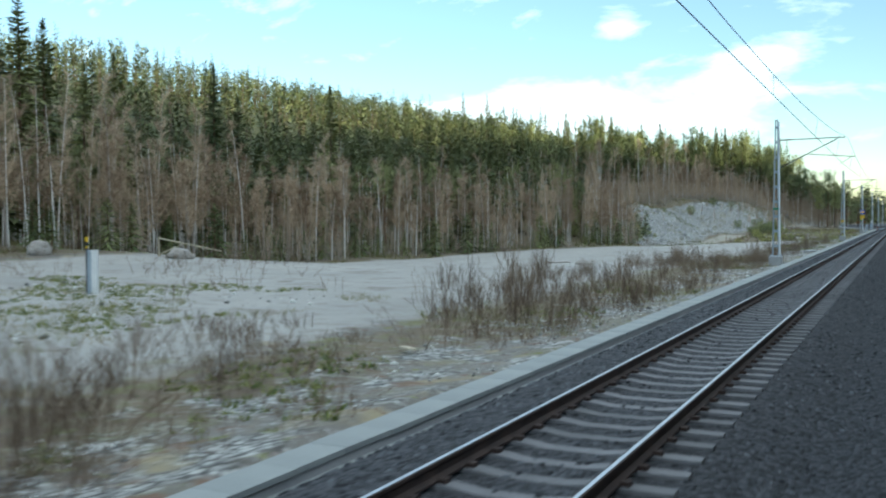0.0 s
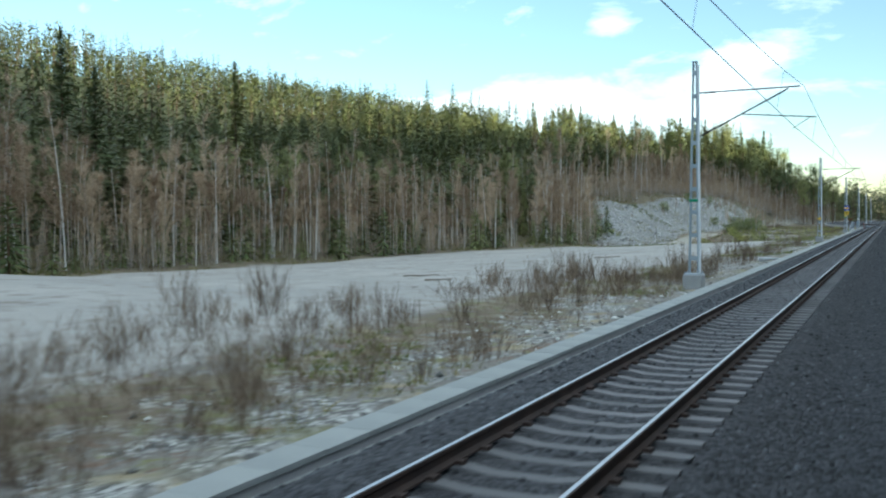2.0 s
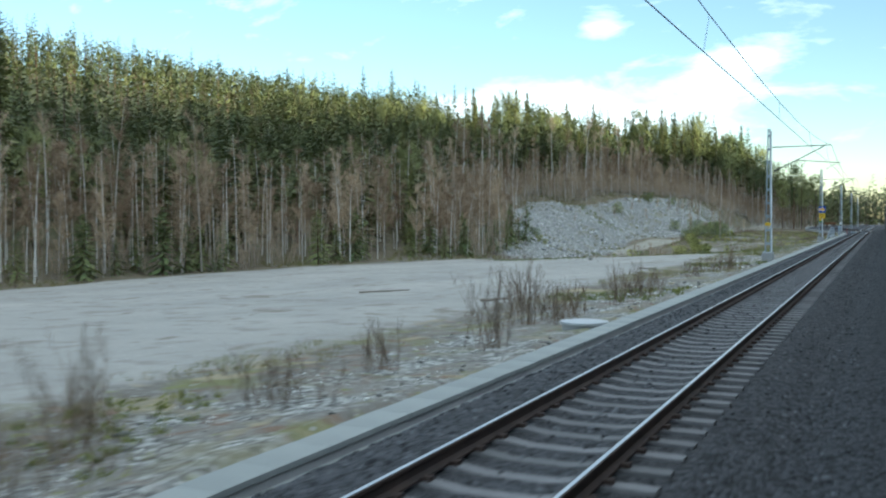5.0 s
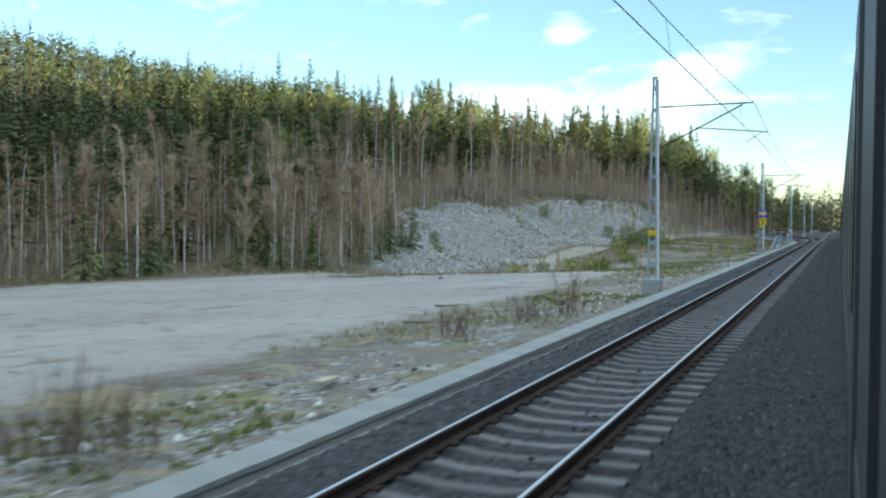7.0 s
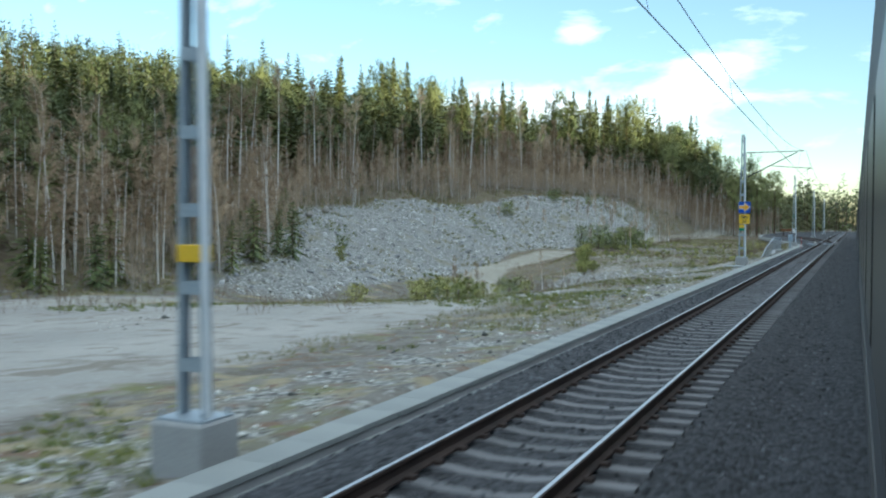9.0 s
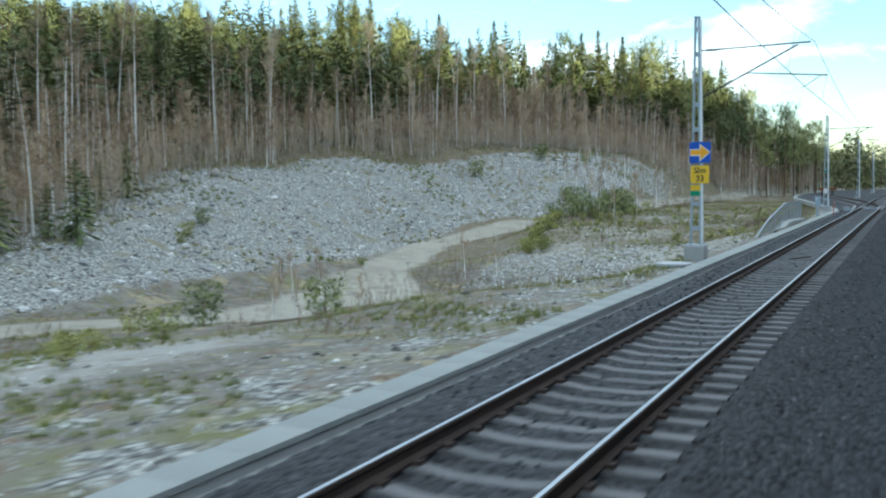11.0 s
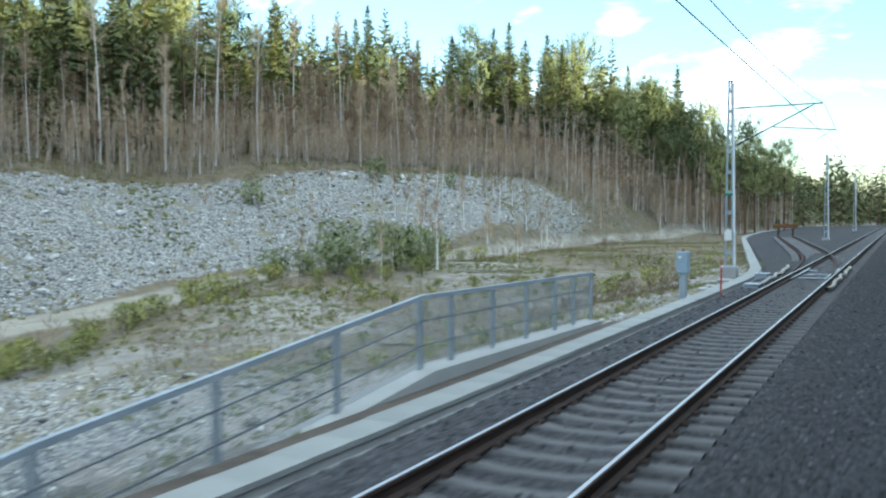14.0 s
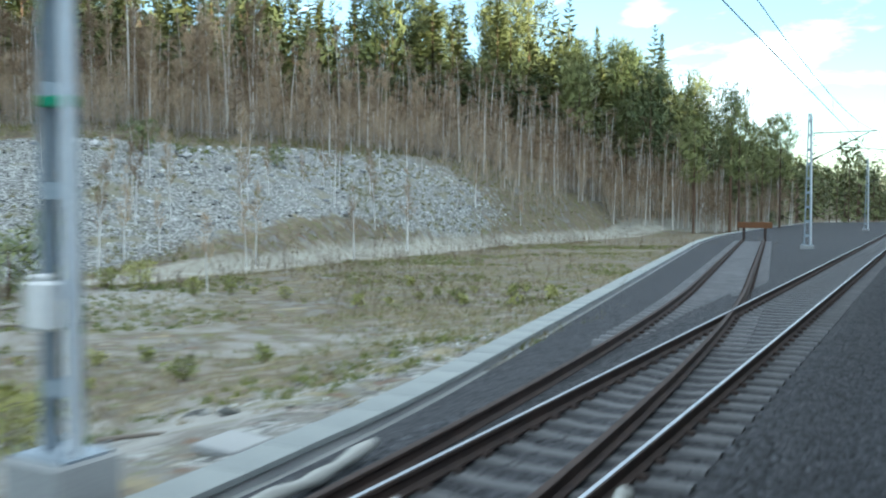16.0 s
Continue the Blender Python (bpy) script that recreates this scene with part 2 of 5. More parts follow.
FAR = np.array([
    [-0.4, 0.0, 0.4, 0.8, 2.0], [-1.8, -2.1, -2.3, -1.8, 0.0], [-2.1, -2.5, -2.9, -2.2, 0.5], [-2.2, -2.6, -2.0, -0.5, 3.0],
    [-3.8, -1.9, -0.4, 1.6, 4.0], [-4.2, -0.9, 1.5, 3.0, 5.0], [-5.0, -2.4, 1.4, 3.7, 5.0], [-4.7, -3.4, 1.7, 4.2, 6.0],
    [-3.6, -3.5, 1.9, 4.7, 7.0], [-2.4, -0.8, 4.0, 6.8, 9.0], [1.4, 5.8, 8.6, 9.4, 10.5], [3.4, 7.6, 9.8, 10.4, 12.0]])
TABLE = np.concatenate([NEAR, FAR], axis=1)[:, ::-1]
XS = ACROSS[::-1]


def smooth(a, lo, hi):
    t = np.clip((a - lo) / (hi - lo), 0, 1)
    return t * t * (3 - 2 * t)


def lie(x, y):
    """Height of the ground (arrays)."""
    x, y = np.asarray(x, float), np.asarray(y, float)
    yy = np.clip(y, ALONG[0], ALONG[-1])
    k = np.clip(np.searchsorted(ALONG, yy) - 1, 0, len(ALONG) - 2)
    t = (yy - ALONG[k]) / (ALONG[k + 1] - ALONG[k])
    xx = np.clip(x, XS[0], XS[-1])
    j = np.clip(np.searchsorted(XS, xx) - 1, 0, len(XS) - 2)
    u = (xx - XS[j]) / (XS[j + 1] - XS[j])
    t = t * t * (3 - 2 * t)
    z = (TABLE[k, j] * (1 - u) + TABLE[k, j + 1] * u) * (1 - t) + (TABLE[k + 1, j] * (1 - u) + TABLE[k + 1, j + 1] * u) * t
    d = np.clip(-80 - x, 0, None)  # the long wooded hill
    z = z + np.interp(d, [0, 20, 70, 120, 170, 250, 400, 900], [0, 2.5, 13, 26, 39, 54, 67, 76]) + 2.5 * smooth(d, 0, 60) * np.sin(y / 47) * np.sin(x / 31 + 1)
    z = np.where(x > -8, -0.8 + 0.2 * smooth(x, -8, -7) - 0.35 * smooth(x, -6.15, -5.9), z)
    e = np.clip(x - 25, 0, None)  # an added hill on the other side, out of view, shaped to shade the line
    z = z + (182 - 54 * smooth(y, -130, -30) - 10 * smooth(y, 40, 200)) * smooth(e, 0, 400) - 0.4 * smooth(x, 6, 14)
    return z


def cover(x, y):
    """How much bare gravel and how much grass lies at a place."""
    edge = np.interp(y, [0, 40, 75, 100, 115, 143, 165, 185, 200], [-44, -47, -56, -59, -57, -50, -43, -38, -36])
    lot = smooth(x, edge - 1, edge + 2) * (1 - smooth(y, 158, 174)) * (1 - smooth(x, -15, -11))
    return lot


rng = np.random.default_rng(4)


def hum(x, y, s, seed=0.0):
    """Soft noise, -1 to 1, out of a few sines."""
    return (np.sin(x / s + 1.3 * np.sin(y / s * 0.7 + seed)) + np.sin(y / s * 1.1 + 1.7 * np.sin(x / s * 0.6 + seed * 2)) + np.sin((x + y) / s * 0.53 + seed)) / 3


# ---- ground ----
def ground_material():
    m = bpy.data.materials.new("ground_cover")
    m.use_nodes = True
    n, l = m.node_tree.nodes, m.node_tree.links
    b = n["Principled BSDF"]
    b.inputs["Roughness"].default_value = 0.95
    co = n.new("ShaderNodeTexCoord")

    def tex(scale, detail=5, dist=0.0):
        t = n.new("ShaderNodeTexNoise")
        t.inputs["Scale"].default_value, t.inputs["Detail"].default_value, t.inputs["Distortion"].default_value = scale, detail, dist
        l.new(co.outputs["Object"], t.inputs["Vector"])
        return t.outputs["Fac"]

    def rng_(v, a, b_, c=0.0, d=1.0):
        t = n.new("ShaderNodeMapRange")
        for k, x in zip(("From Min", "From Max", "To Min", "To Max"), (a, b_, c, d)):
            t.inputs[k].default_value = x
        l.new(v, t.inputs["Value"])
        return t.outputs[0]

    def mix(f, a, c):
        t = n.new("ShaderNodeMix")
        t.data_type = "RGBA"
        for k, x in (("Factor", f), ("A", a), ("B", c)):
            if isinstance(x, tuple):
                t.inputs[k].default_value = (*x, 1)
            else:
                l.new(x, t.inputs[k])
        return t.outputs["Result"]

    def maths(op, a, c):
        t = n.new("ShaderNodeMath")
        t.operation = op
        for k, x in enumerate((a, c)):
            if isinstance(x, float):
                t.inputs[k].default_value = x
            else:
                l.new(x, t.inputs[k])
        return t.outputs[0]

    def attr(name):
        t = n.new("ShaderNodeAttribute")
        t.attribute_name = name
        return t.outputs["Fac"]

    coarse, mid, fine, grit = tex(0.12, 6, 0.4), tex(0.9, 5), tex(7.0, 4), tex(30.0, 3)
    gravel = mix(rng_(coarse, 0.35, 0.65), (0.42, 0.41, 0.375), (0.33, 0.325, 0.30))
    gravel = mix(rng_(mid, 0.52, 0.70), gravel, (0.28, 0.265, 0.235))
    gravel = mix(rng_(tex(0.45, 6, 1.2), 0.60, 0.68), gravel, (0.24, 0.22, 0.18))
    gravel = mix(rng_(fine, 0.60, 0.75), gravel, (0.50, 0.50, 0.48))
    rough = mix(rng_(mid, 0.38, 0.6), (0.215, 0.205, 0.18), (0.125, 0.11, 0.085))
    rough = mix(rng_(fine, 0.58, 0.72), rough, (0.36, 0.36, 0.345))
    rough = mix(rng_(tex(0.35, 5), 0.54, 0.66), rough, (0.18, 0.18, 0.075))
    rough = mix(rng_(tex(0.6, 5, 0.6), 0.57, 0.66), rough, (0.33, 0.285, 0.18))
    rough = mix(rng_(tex(1.7, 5, 0.5), 0.56, 0.66), rough, (0.19, 0.125, 0.085))
    rough = mix(rng_(tex(4.0, 4), 0.62, 0.70), rough, (0.34, 0.34, 0.325))
    rough = mix(rng_(tex(2.6, 5), 0.60, 0.70), rough, (0.20, 0.21, 0.07))
    litter = mix(rng_(mid, 0.35, 0.65), (0.115, 0.085, 0.058), (0.22, 0.18, 0.12))
    litter = mix(rng_(tex(2.2, 5, 0.5), 0.52, 0.66), litter, (0.17, 0.17, 0.075))
    litter = mix(rng_(tex(1.3, 5), 0.58, 0.70), litter, (0.24, 0.215, 0.15))
    litter = mix(rng_(fine, 0.58, 0.72), litter, (0.09, 0.11, 0.03))
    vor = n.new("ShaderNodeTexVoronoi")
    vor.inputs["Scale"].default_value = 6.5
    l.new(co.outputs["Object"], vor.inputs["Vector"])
    cell = n.new("ShaderNodeSeparateColor")
    l.new(vor.outputs["Color"], cell.inputs[0])
    scree = mix(rng_(cell.outputs[0], 0.1, 0.9), (0.23, 0.235, 0.22), (0.52, 0.53, 0.50))
    # shade in the crevices between stones is painted in as a dark tone
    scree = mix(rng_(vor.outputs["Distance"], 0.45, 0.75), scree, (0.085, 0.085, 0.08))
    scree = mix(rng_(tex(0.5, 6), 0.56, 0.70), scree, (0.24, 0.225, 0.15))
    moss = mix(rng_(mid, 0.35, 0.65), (0.045, 0.058, 0.022), (0.10, 0.105, 0.045))
    wob = rng_(mid, 0.3, 0.7, -0.35, 0.35)
    base = mix(rng_(maths("ADD", attr("litter"), wob), 0.35, 0.65), rough, litter)
    base = mix(rng_(maths("ADD", attr("deep_wood"), wob), 0.3, 0.7), base, moss)
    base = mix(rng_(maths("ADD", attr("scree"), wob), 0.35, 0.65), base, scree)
    base = mix(rng_(maths("ADD", attr("gravel"), wob), 0.3, 0.7), base, gravel)
    worn = mix(rng_(coarse, 0.35, 0.65), (0.43, 0.415, 0.345), (0.35, 0.335, 0.275))
    worn = mix(rng_(tex(1.4, 5, 0.8), 0.55, 0.70), worn, (0.47, 0.44, 0.37))
    worn = mix(rng_(tex(0.35, 6, 1.0), 0.50, 0.66), worn, (0.29, 0.275, 0.225))
    worn = mix(rng_(grit, 0.55, 0.75), worn, (0.26, 0.24, 0.20))
    base = mix(rng_(maths("ADD", attr("road"), rng_(tex(1.9, 5, 0.6), 0.3, 0.7, -0.22, 0.22)), 0.22, 0.78), base, worn)
    l.new(base, b.inputs["Base Color"])
    bp = n.new("ShaderNodeBump")
    bp.inputs["Strength"].default_value, bp.inputs["Distance"].default_value = 0.7, 0.06
    l.new(maths("ADD", fine, grit), bp.inputs["Height"])
    l.new(bp.outputs[0], b.inputs["Normal"])
    return m


M_GROUND = ground_material()


def axis(bands):
    out = []
    for a, b, step in bands:
        out.extend(np.arange(a, b, step).tolist())
    return np.array(out + [bands[-1][1]])


def veer(y):
    """How far the diverging track has left the main one, and how far the duct bends away."""
    y = np.asarray(y, float)
    side = np.where(y < 258, np.clip(y - 224, 0, None) ** 2 / 470, 2.46 + (y - 258) * 0.1447)
    duct = np.where(y < 244, np.clip(y - 232, 0, None) ** 2 / 150, 0.96 + (y - 244) * 0.16)
    return side, np.where(y < 300, duct, 9.92 + 6 * (1 - np.exp(-(y - 300) * 0.16 / 6)))


def road_line(y):
    """The service road's middle: x at way y, along the bank and back to the line."""
    return np.interp(y, [158, 168, 178, 185, 197, 205, 214, 222, 230, 245, 258, 275, 290, 305, 330, 420], [-41, -37, -31.5, -30.3, -32.3, -35.7, -39.6, -41.4, -42.6, -39.8, -34.5, -33, -34.5, -36, -33.5, -22])


def road_mask(x, y):
    wider = 1.8 * smooth(y, 188, 196) * (1 - smooth(y, 204, 211))  # where the two roads meet
    up = (1 - smooth(np.abs(x - road_line(y)) - wider, 1.7, 2.7)) * smooth(y, 150, 162)
    down = (1 - smooth(np.abs(y - 200.6 - (x + 20) * 0.05), 4.6, 5.6)) * smooth(x, -32, -28) * (1 - smooth(x, -9.5, -8.5))
    return np.maximum(up, down)


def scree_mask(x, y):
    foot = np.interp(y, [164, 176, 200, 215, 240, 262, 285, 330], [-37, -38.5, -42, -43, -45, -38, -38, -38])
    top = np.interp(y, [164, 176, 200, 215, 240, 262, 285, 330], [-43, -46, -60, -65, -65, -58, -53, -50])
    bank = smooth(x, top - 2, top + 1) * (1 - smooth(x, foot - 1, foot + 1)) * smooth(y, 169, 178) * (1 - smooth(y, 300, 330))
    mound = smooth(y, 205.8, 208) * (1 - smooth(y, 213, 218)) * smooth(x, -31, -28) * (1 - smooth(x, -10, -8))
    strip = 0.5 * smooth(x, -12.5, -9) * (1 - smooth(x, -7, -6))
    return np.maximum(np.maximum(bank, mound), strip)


def land(x, y):
    z = lie(x, y)
    r = road_mask(x, y)
    cut = -1.2 + 1.15 * np.clip(road_line(y) - x - 1.6, 0, None)  # the road's shelf below the bank
    z = z + (np.minimum(z, cut) - z) * smooth(y, 248, 262) * (1 - smooth(y, 335, 350)) * smooth(-x, 9, 11)
    z = z + 0.9 * np.exp(-((x + 33.0) / 2.4) ** 2) * smooth(y, 226, 235) * (1 - smooth(y, 252, 262))  # the low rim beside the road
    rough = 0.10 * hum(x, y, 1.7, 1) + 0.18 * hum(x, y, 4.3, 2) * smooth(-x, 7, 14) + 0.10 * hum(x, y, 0.8, 5) * scree_mask(x, y)
    return z + np.where(x < -6.6, rough * (1 - 0.85 * np.maximum(r, cover(x, y))), 0)


def land_at(x, y):
    return float(land(np.array([x]), np.array([y]))[0])


def build_ground():
    xs = axis([(-4000, -900, 400), (-900, -340, 40), (-340, -110, 8), (-110, -66, 2.5), (-66, -6, 0.8), (-6, 12, 3), (12, 60, 8), (60, 460, 20), (460, 4000, 400)])
    ys = axis([(-4000, -600, 400), (-600, -40, 30), (-40, 20, 4), (20, 160, 1.6), (160, 262, 0.9), (262, 345, 2), (345, 900, 12), (900, 4500, 300)])
    gx, gy = np.meshgrid(xs, ys)
    z = land(gx, gy)
    v = np.stack([gx, gy, z], -1).reshape(-1, 3)
    w, h = len(xs), len(ys)
    i = (np.arange(h - 1)[:, None] * w + np.arange(w - 1)).ravel()
    f = np.stack([i, i + 1, i + 1 + w, i + w], -1)
    me = mesh_of("ground", v, f, [M_GROUND], smooth=True)
    x, y = v[:, 0], v[:, 1]
    lot = cover(x, y)
    for name, a in (("deep_wood", smooth(-x, 68, 82)), ("gravel", np.maximum(lot, np.clip(0.36 + 0.42 * hum(x, y, 2.3, 6), 0, 1) * smooth(y, 207, 213) * (1 - smooth(y, 255, 275)) * smooth(x, -33, -29) * (1 - smooth(x, -9, -7.5)))), ("road", road_mask(x, y)), ("scree", scree_mask(x, y)),
                    ("litter", np.maximum(np.maximum(np.maximum(smooth(-x, 46, 52), smooth(x, 5, 9)), np.maximum(0.62 * smooth(y, 208, 222) * smooth(-x, 8, 10), (0.72 + 0.35 * hum(x, y, 1.9, 3)) * smooth(-x, 7.8, 9) * (1 - smooth(-x, 13, 17)) * (1 - smooth(y, 58, 72)))), smooth(y, 330, 360) * smooth(-x, 8, 14)) * (1 - lot))):
        at = me.attributes.new(name, "FLOAT", "POINT")
        at.data.foreach_set("value", a.astype(np.float32))
    tagged(new("ground", me), "gravel yard, stony banks and brown forest floor rising to a wooded hill", "ground", kind="structure")


build_ground()

# ---- the railway ----
Y0, Y1 = -40.0, 430.0
GAUGE = 1.505  # between the middles of the rail heads
NEAR_X, OWN_X = -3.05, 1.45
STATIONS = 0.6

RAIL_PROFILE = [(-0.0375, -0.035), (-0.012, -0.055), (-0.012, -0.125), (-0.07, -0.15), (-0.07, -0.172), (0.07, -0.172), (0.07, -0.15), (0.012, -0.125), (0.012, -0.055), (0.0375, -0.035), (0.0375, -0.004), (0.02, 0), (-0.02, 0), (-0.0375, -0.004)]


def rail_mesh(path, polished=True):
    """A rail along (x, y) places."""
    v, f, ix = [], [], []
    k = len(RAIL_PROFILE)
    for x, y in path:
        v.extend((x + a, y, b) for a, b in RAIL_PROFILE)
    for i in range(len(path) - 1):
        for j in range(k):
            q, w = i * k + j, i * k + (j + 1) % k
            f.append((q, w, w + k, q + k))
            ix.append(1 if j == 11 and polished else 0)
    return mesh_of("rail", v, f, [M_RAIL, M_RAIL_TOP], ix)


def sleeper_mesh(length=2.6):
    """A concrete sleeper with a waisted middle and four rail clips."""
    v, f = [], []
    half = length / 2
    rows = [(-half, 0.0), (-half + 0.06, 0.0), (-0.55, 0.0), (-0.3, -0.035), (0.3, -0.035), (0.55, 0.0), (half - 0.06, 0.0), (half, 0.0)]
    for x, dz in rows:
        t = 0.10 if abs(x) < half else 0.085
        v.extend([(x, -0.14, -0.42), (x, -t, -0.178 + dz), (x, t, -0.178 + dz), (x, 0.14, -0.42)])
    for i in range(len(rows) - 1):
        for j in range(3):
            f.append((i * 4 + j, i * 4 + j + 1, i * 4 + j + 5, i * 4 + j + 4))
    f += [(0, 1, 2, 3), (28, 31, 30, 29)]
    ix = [0] * len(f)
    for x in (-GAUGE / 2, GAUGE / 2):
        for s in (-1, 1):
            cx, k = x + s * 0.11, len(v)
            v.extend((cx + a * 0.045, b * 0.05, -0.178 + c) for c in (0, 0.045) for a, b in ((-1, -1), (1, -1), (1, 1), (-1, 1)))
            f.extend(tuple(k + q for q in face) for face in ((4, 5, 6, 7), (0, 1, 5, 4), (1, 2, 6, 5), (2, 3, 7, 6), (3, 0, 4, 7)))
            ix += [1] * 5
    return mesh_of("sleeper", v, f, [M_SLEEPER, M_RAIL], ix)


def flat(me):
    """Vertices, triangles and indices of a mesh, for many()."""
    me.calc_loop_triangles()
    v = np.array([p.co[:] for p in me.vertices])
    t = np.array([x.vertices[:] for x in me.loop_triangles])
    i = np.array([me.polygons[x.polygon_index].material_index for x in me.loop_triangles])
    return v, t, i


def build_bed():
    """The ballast bed, dressed with loose stones."""
    prof = [(-5.72, -1.6), (-5.70, -0.64), (-5.45, -0.50), (-4.8, -0.20), (-4.5, -0.163), (-4.02, -0.163), (-3.93, -0.215), (-1.6, -0.215), (-0.9, -0.34), (-0.6, -0.34), (0.1, -0.22), (2.8, -0.22), (3.2, -0.24), (4.4, -0.9)]
    ys = np.arange(-40, 431, 1.0)
    away = veer(ys)[1]
    v = np.array([(x - (a if k < 3 else 0), y, z) for y, a in zip(ys, away) for k, (x, z) in enumerate(prof)])
    w = len(prof)
    i = (np.arange(len(ys) - 1)[:, None] * w + np.arange(w - 1)).ravel()
    f = np.stack([i, i + 1, i + 1 + w, i + w], -1)
    bed = tagged(new("ballast_bed", mesh_of("ballast_bed", v, f, [M_BALLAST])), "dark grey crushed-stone ballast bed under two tracks", "ballast", kind="structure")
    base = []
    for k in range(5):
        bm = bmesh.new()
        bmesh.ops.create_cone(bm, cap_ends=False, segments=4, radius1=0.036, radius2=0.02, depth=0.05)
        bmesh.ops.holes_fill(bm, edges=[e for e in bm.edges if e.is_boundary and e.verts[0].co.z > 0 and e.verts[1].co.z > 0], sides=4)
        for q in bm.verts:
            q.co *= 0.6 + 0.75 * random.random()
            q.co.z *= 0.7
        me = bpy.data.meshes.new("stone")
        bm.to_mesh(me)
        bm.free()
        base.append(flat(me))
    n = 13000
    y = rng.uniform(2, 240, n)
    x = np.where(rng.random(n) < 0.55, rng.uniform(-5.55, -3.95, n), rng.uniform(-3.7, -0.3, n))
    z = np.interp(x, [p[0] for p in prof], [p[1] for p in prof]) + 0.005
    place = [(int(a), *b) for a, *b in zip(rng.integers(0, 5, n), x, y, z, rng.uniform(0, 6.3, n), rng.uniform(0.7, 1.45, n), rng.uniform(0.6, 1.2, n))]
    tagged(child("ballast_stones", many("ballast_stones", base, place, [M_BALLAST_STONE]), bed, "loose grey ballast stones"), kind="stuff")


build_bed()
SLEEPER = sleeper_mesh()


def build_track(name, x, label, single):
    track = thing(name, pose(x, 0, 0), label, "railway track", kind="structure")
    steps = [(0, Y0), (0, Y1)]
    for s in (-1, 1):
        child("rail", rail_mesh([(s * GAUGE / 2 + a, b) for a, b in steps]), track, "steel rail with a bright worn head")
    ys = np.arange(Y0, Y1, STATIONS)
    alone = [y for y in ys if single and 4 < y < 184]
    for y in alone:
        child("sleeper", SLEEPER, track, at=pose(0, y, 0))
    rest = [(0, 0, y, 0, 0, 1, 1) for y in ys if not (single and 4 < y < 184)]
    plain = flat(SLEEPER) if single else (np.array([(x, y, z) for z in (-0.42, -0.178) for y in (-0.1, 0.1) for x in (-1.3, 1.3)]), np.array([(0, 1, 5), (0, 5, 4), (4, 5, 7), (4, 7, 6), (3, 2, 6), (3, 6, 7), (1, 3, 7), (1, 7, 5), (2, 0, 4), (2, 4, 6)]), np.zeros(10, int))
    tagged(child("sleepers", many("sleepers", [plain], rest, [M_SLEEPER, M_RAIL]), track, "concrete sleepers"), kind="stuff")
    return track


# ---- cable duct ----
def build_duct():
    duct = thing("cable_duct", pose(-5.99, 0, -0.43), "long grey concrete cable duct with flat lids beside the ballast", "cable duct", kind="structure")
    ys = np.arange(-40, 431, 2.0)
    v, f = [], []
    for y, a in zip(ys, veer(ys)[1]):
        v += [(x - a, y, z) for x, z in ((-0.22, -0.5), (-0.22, -0.075), (0.22, -0.075), (0.22, -0.19), (0.30, -0.20), (0.30, -0.5))]
    for i in range(len(ys) - 1):
        f += [(i * 6 + j, i * 6 + j + 1, i * 6 + j + 7, i * 6 + j + 6) for j in range(5)]
    child("trough", mesh_of("trough", v, f, [M_CONCRETE]), duct, "weathered concrete trough walls")
    bm = bmesh.new()
    add_box(bm, (-0.26, -0.4985, -0.075), (0.26, 0.4985, 0.0), 0.006)
    lid = bpy.data.meshes.new("lid")
    bm.to_mesh(lid)
    bm.free()
    lid.materials.append(M_LID)
    lean = random.Random(8)
    for k in range(-12, 268):
        a, c = veer([k + 0.5, k + 0.6])[1]
        child("lid", lid, duct, at=pose(lean.uniform(-0.008, 0.008) - float(a), k + 0.5, lean.uniform(-0.002, 0.003), lean.uniform(-0.12, 0.12), lean.uniform(-0.3, 0.3), lean.uniform(-0.3, 0.3) + math.degrees(float(c - a) / 0.1)))
    place = [(0, -float(veer(k + 0.5)[1]), k + 0.5, 0, float(veer(k + 1)[1] - veer(k)[1]), 1, 1) for k in list(range(-40, -12)) + list(range(268, 430))]
    tagged(child("lids", many("lids", [flat(lid)], place, [M_LID]), duct), kind="stuff")


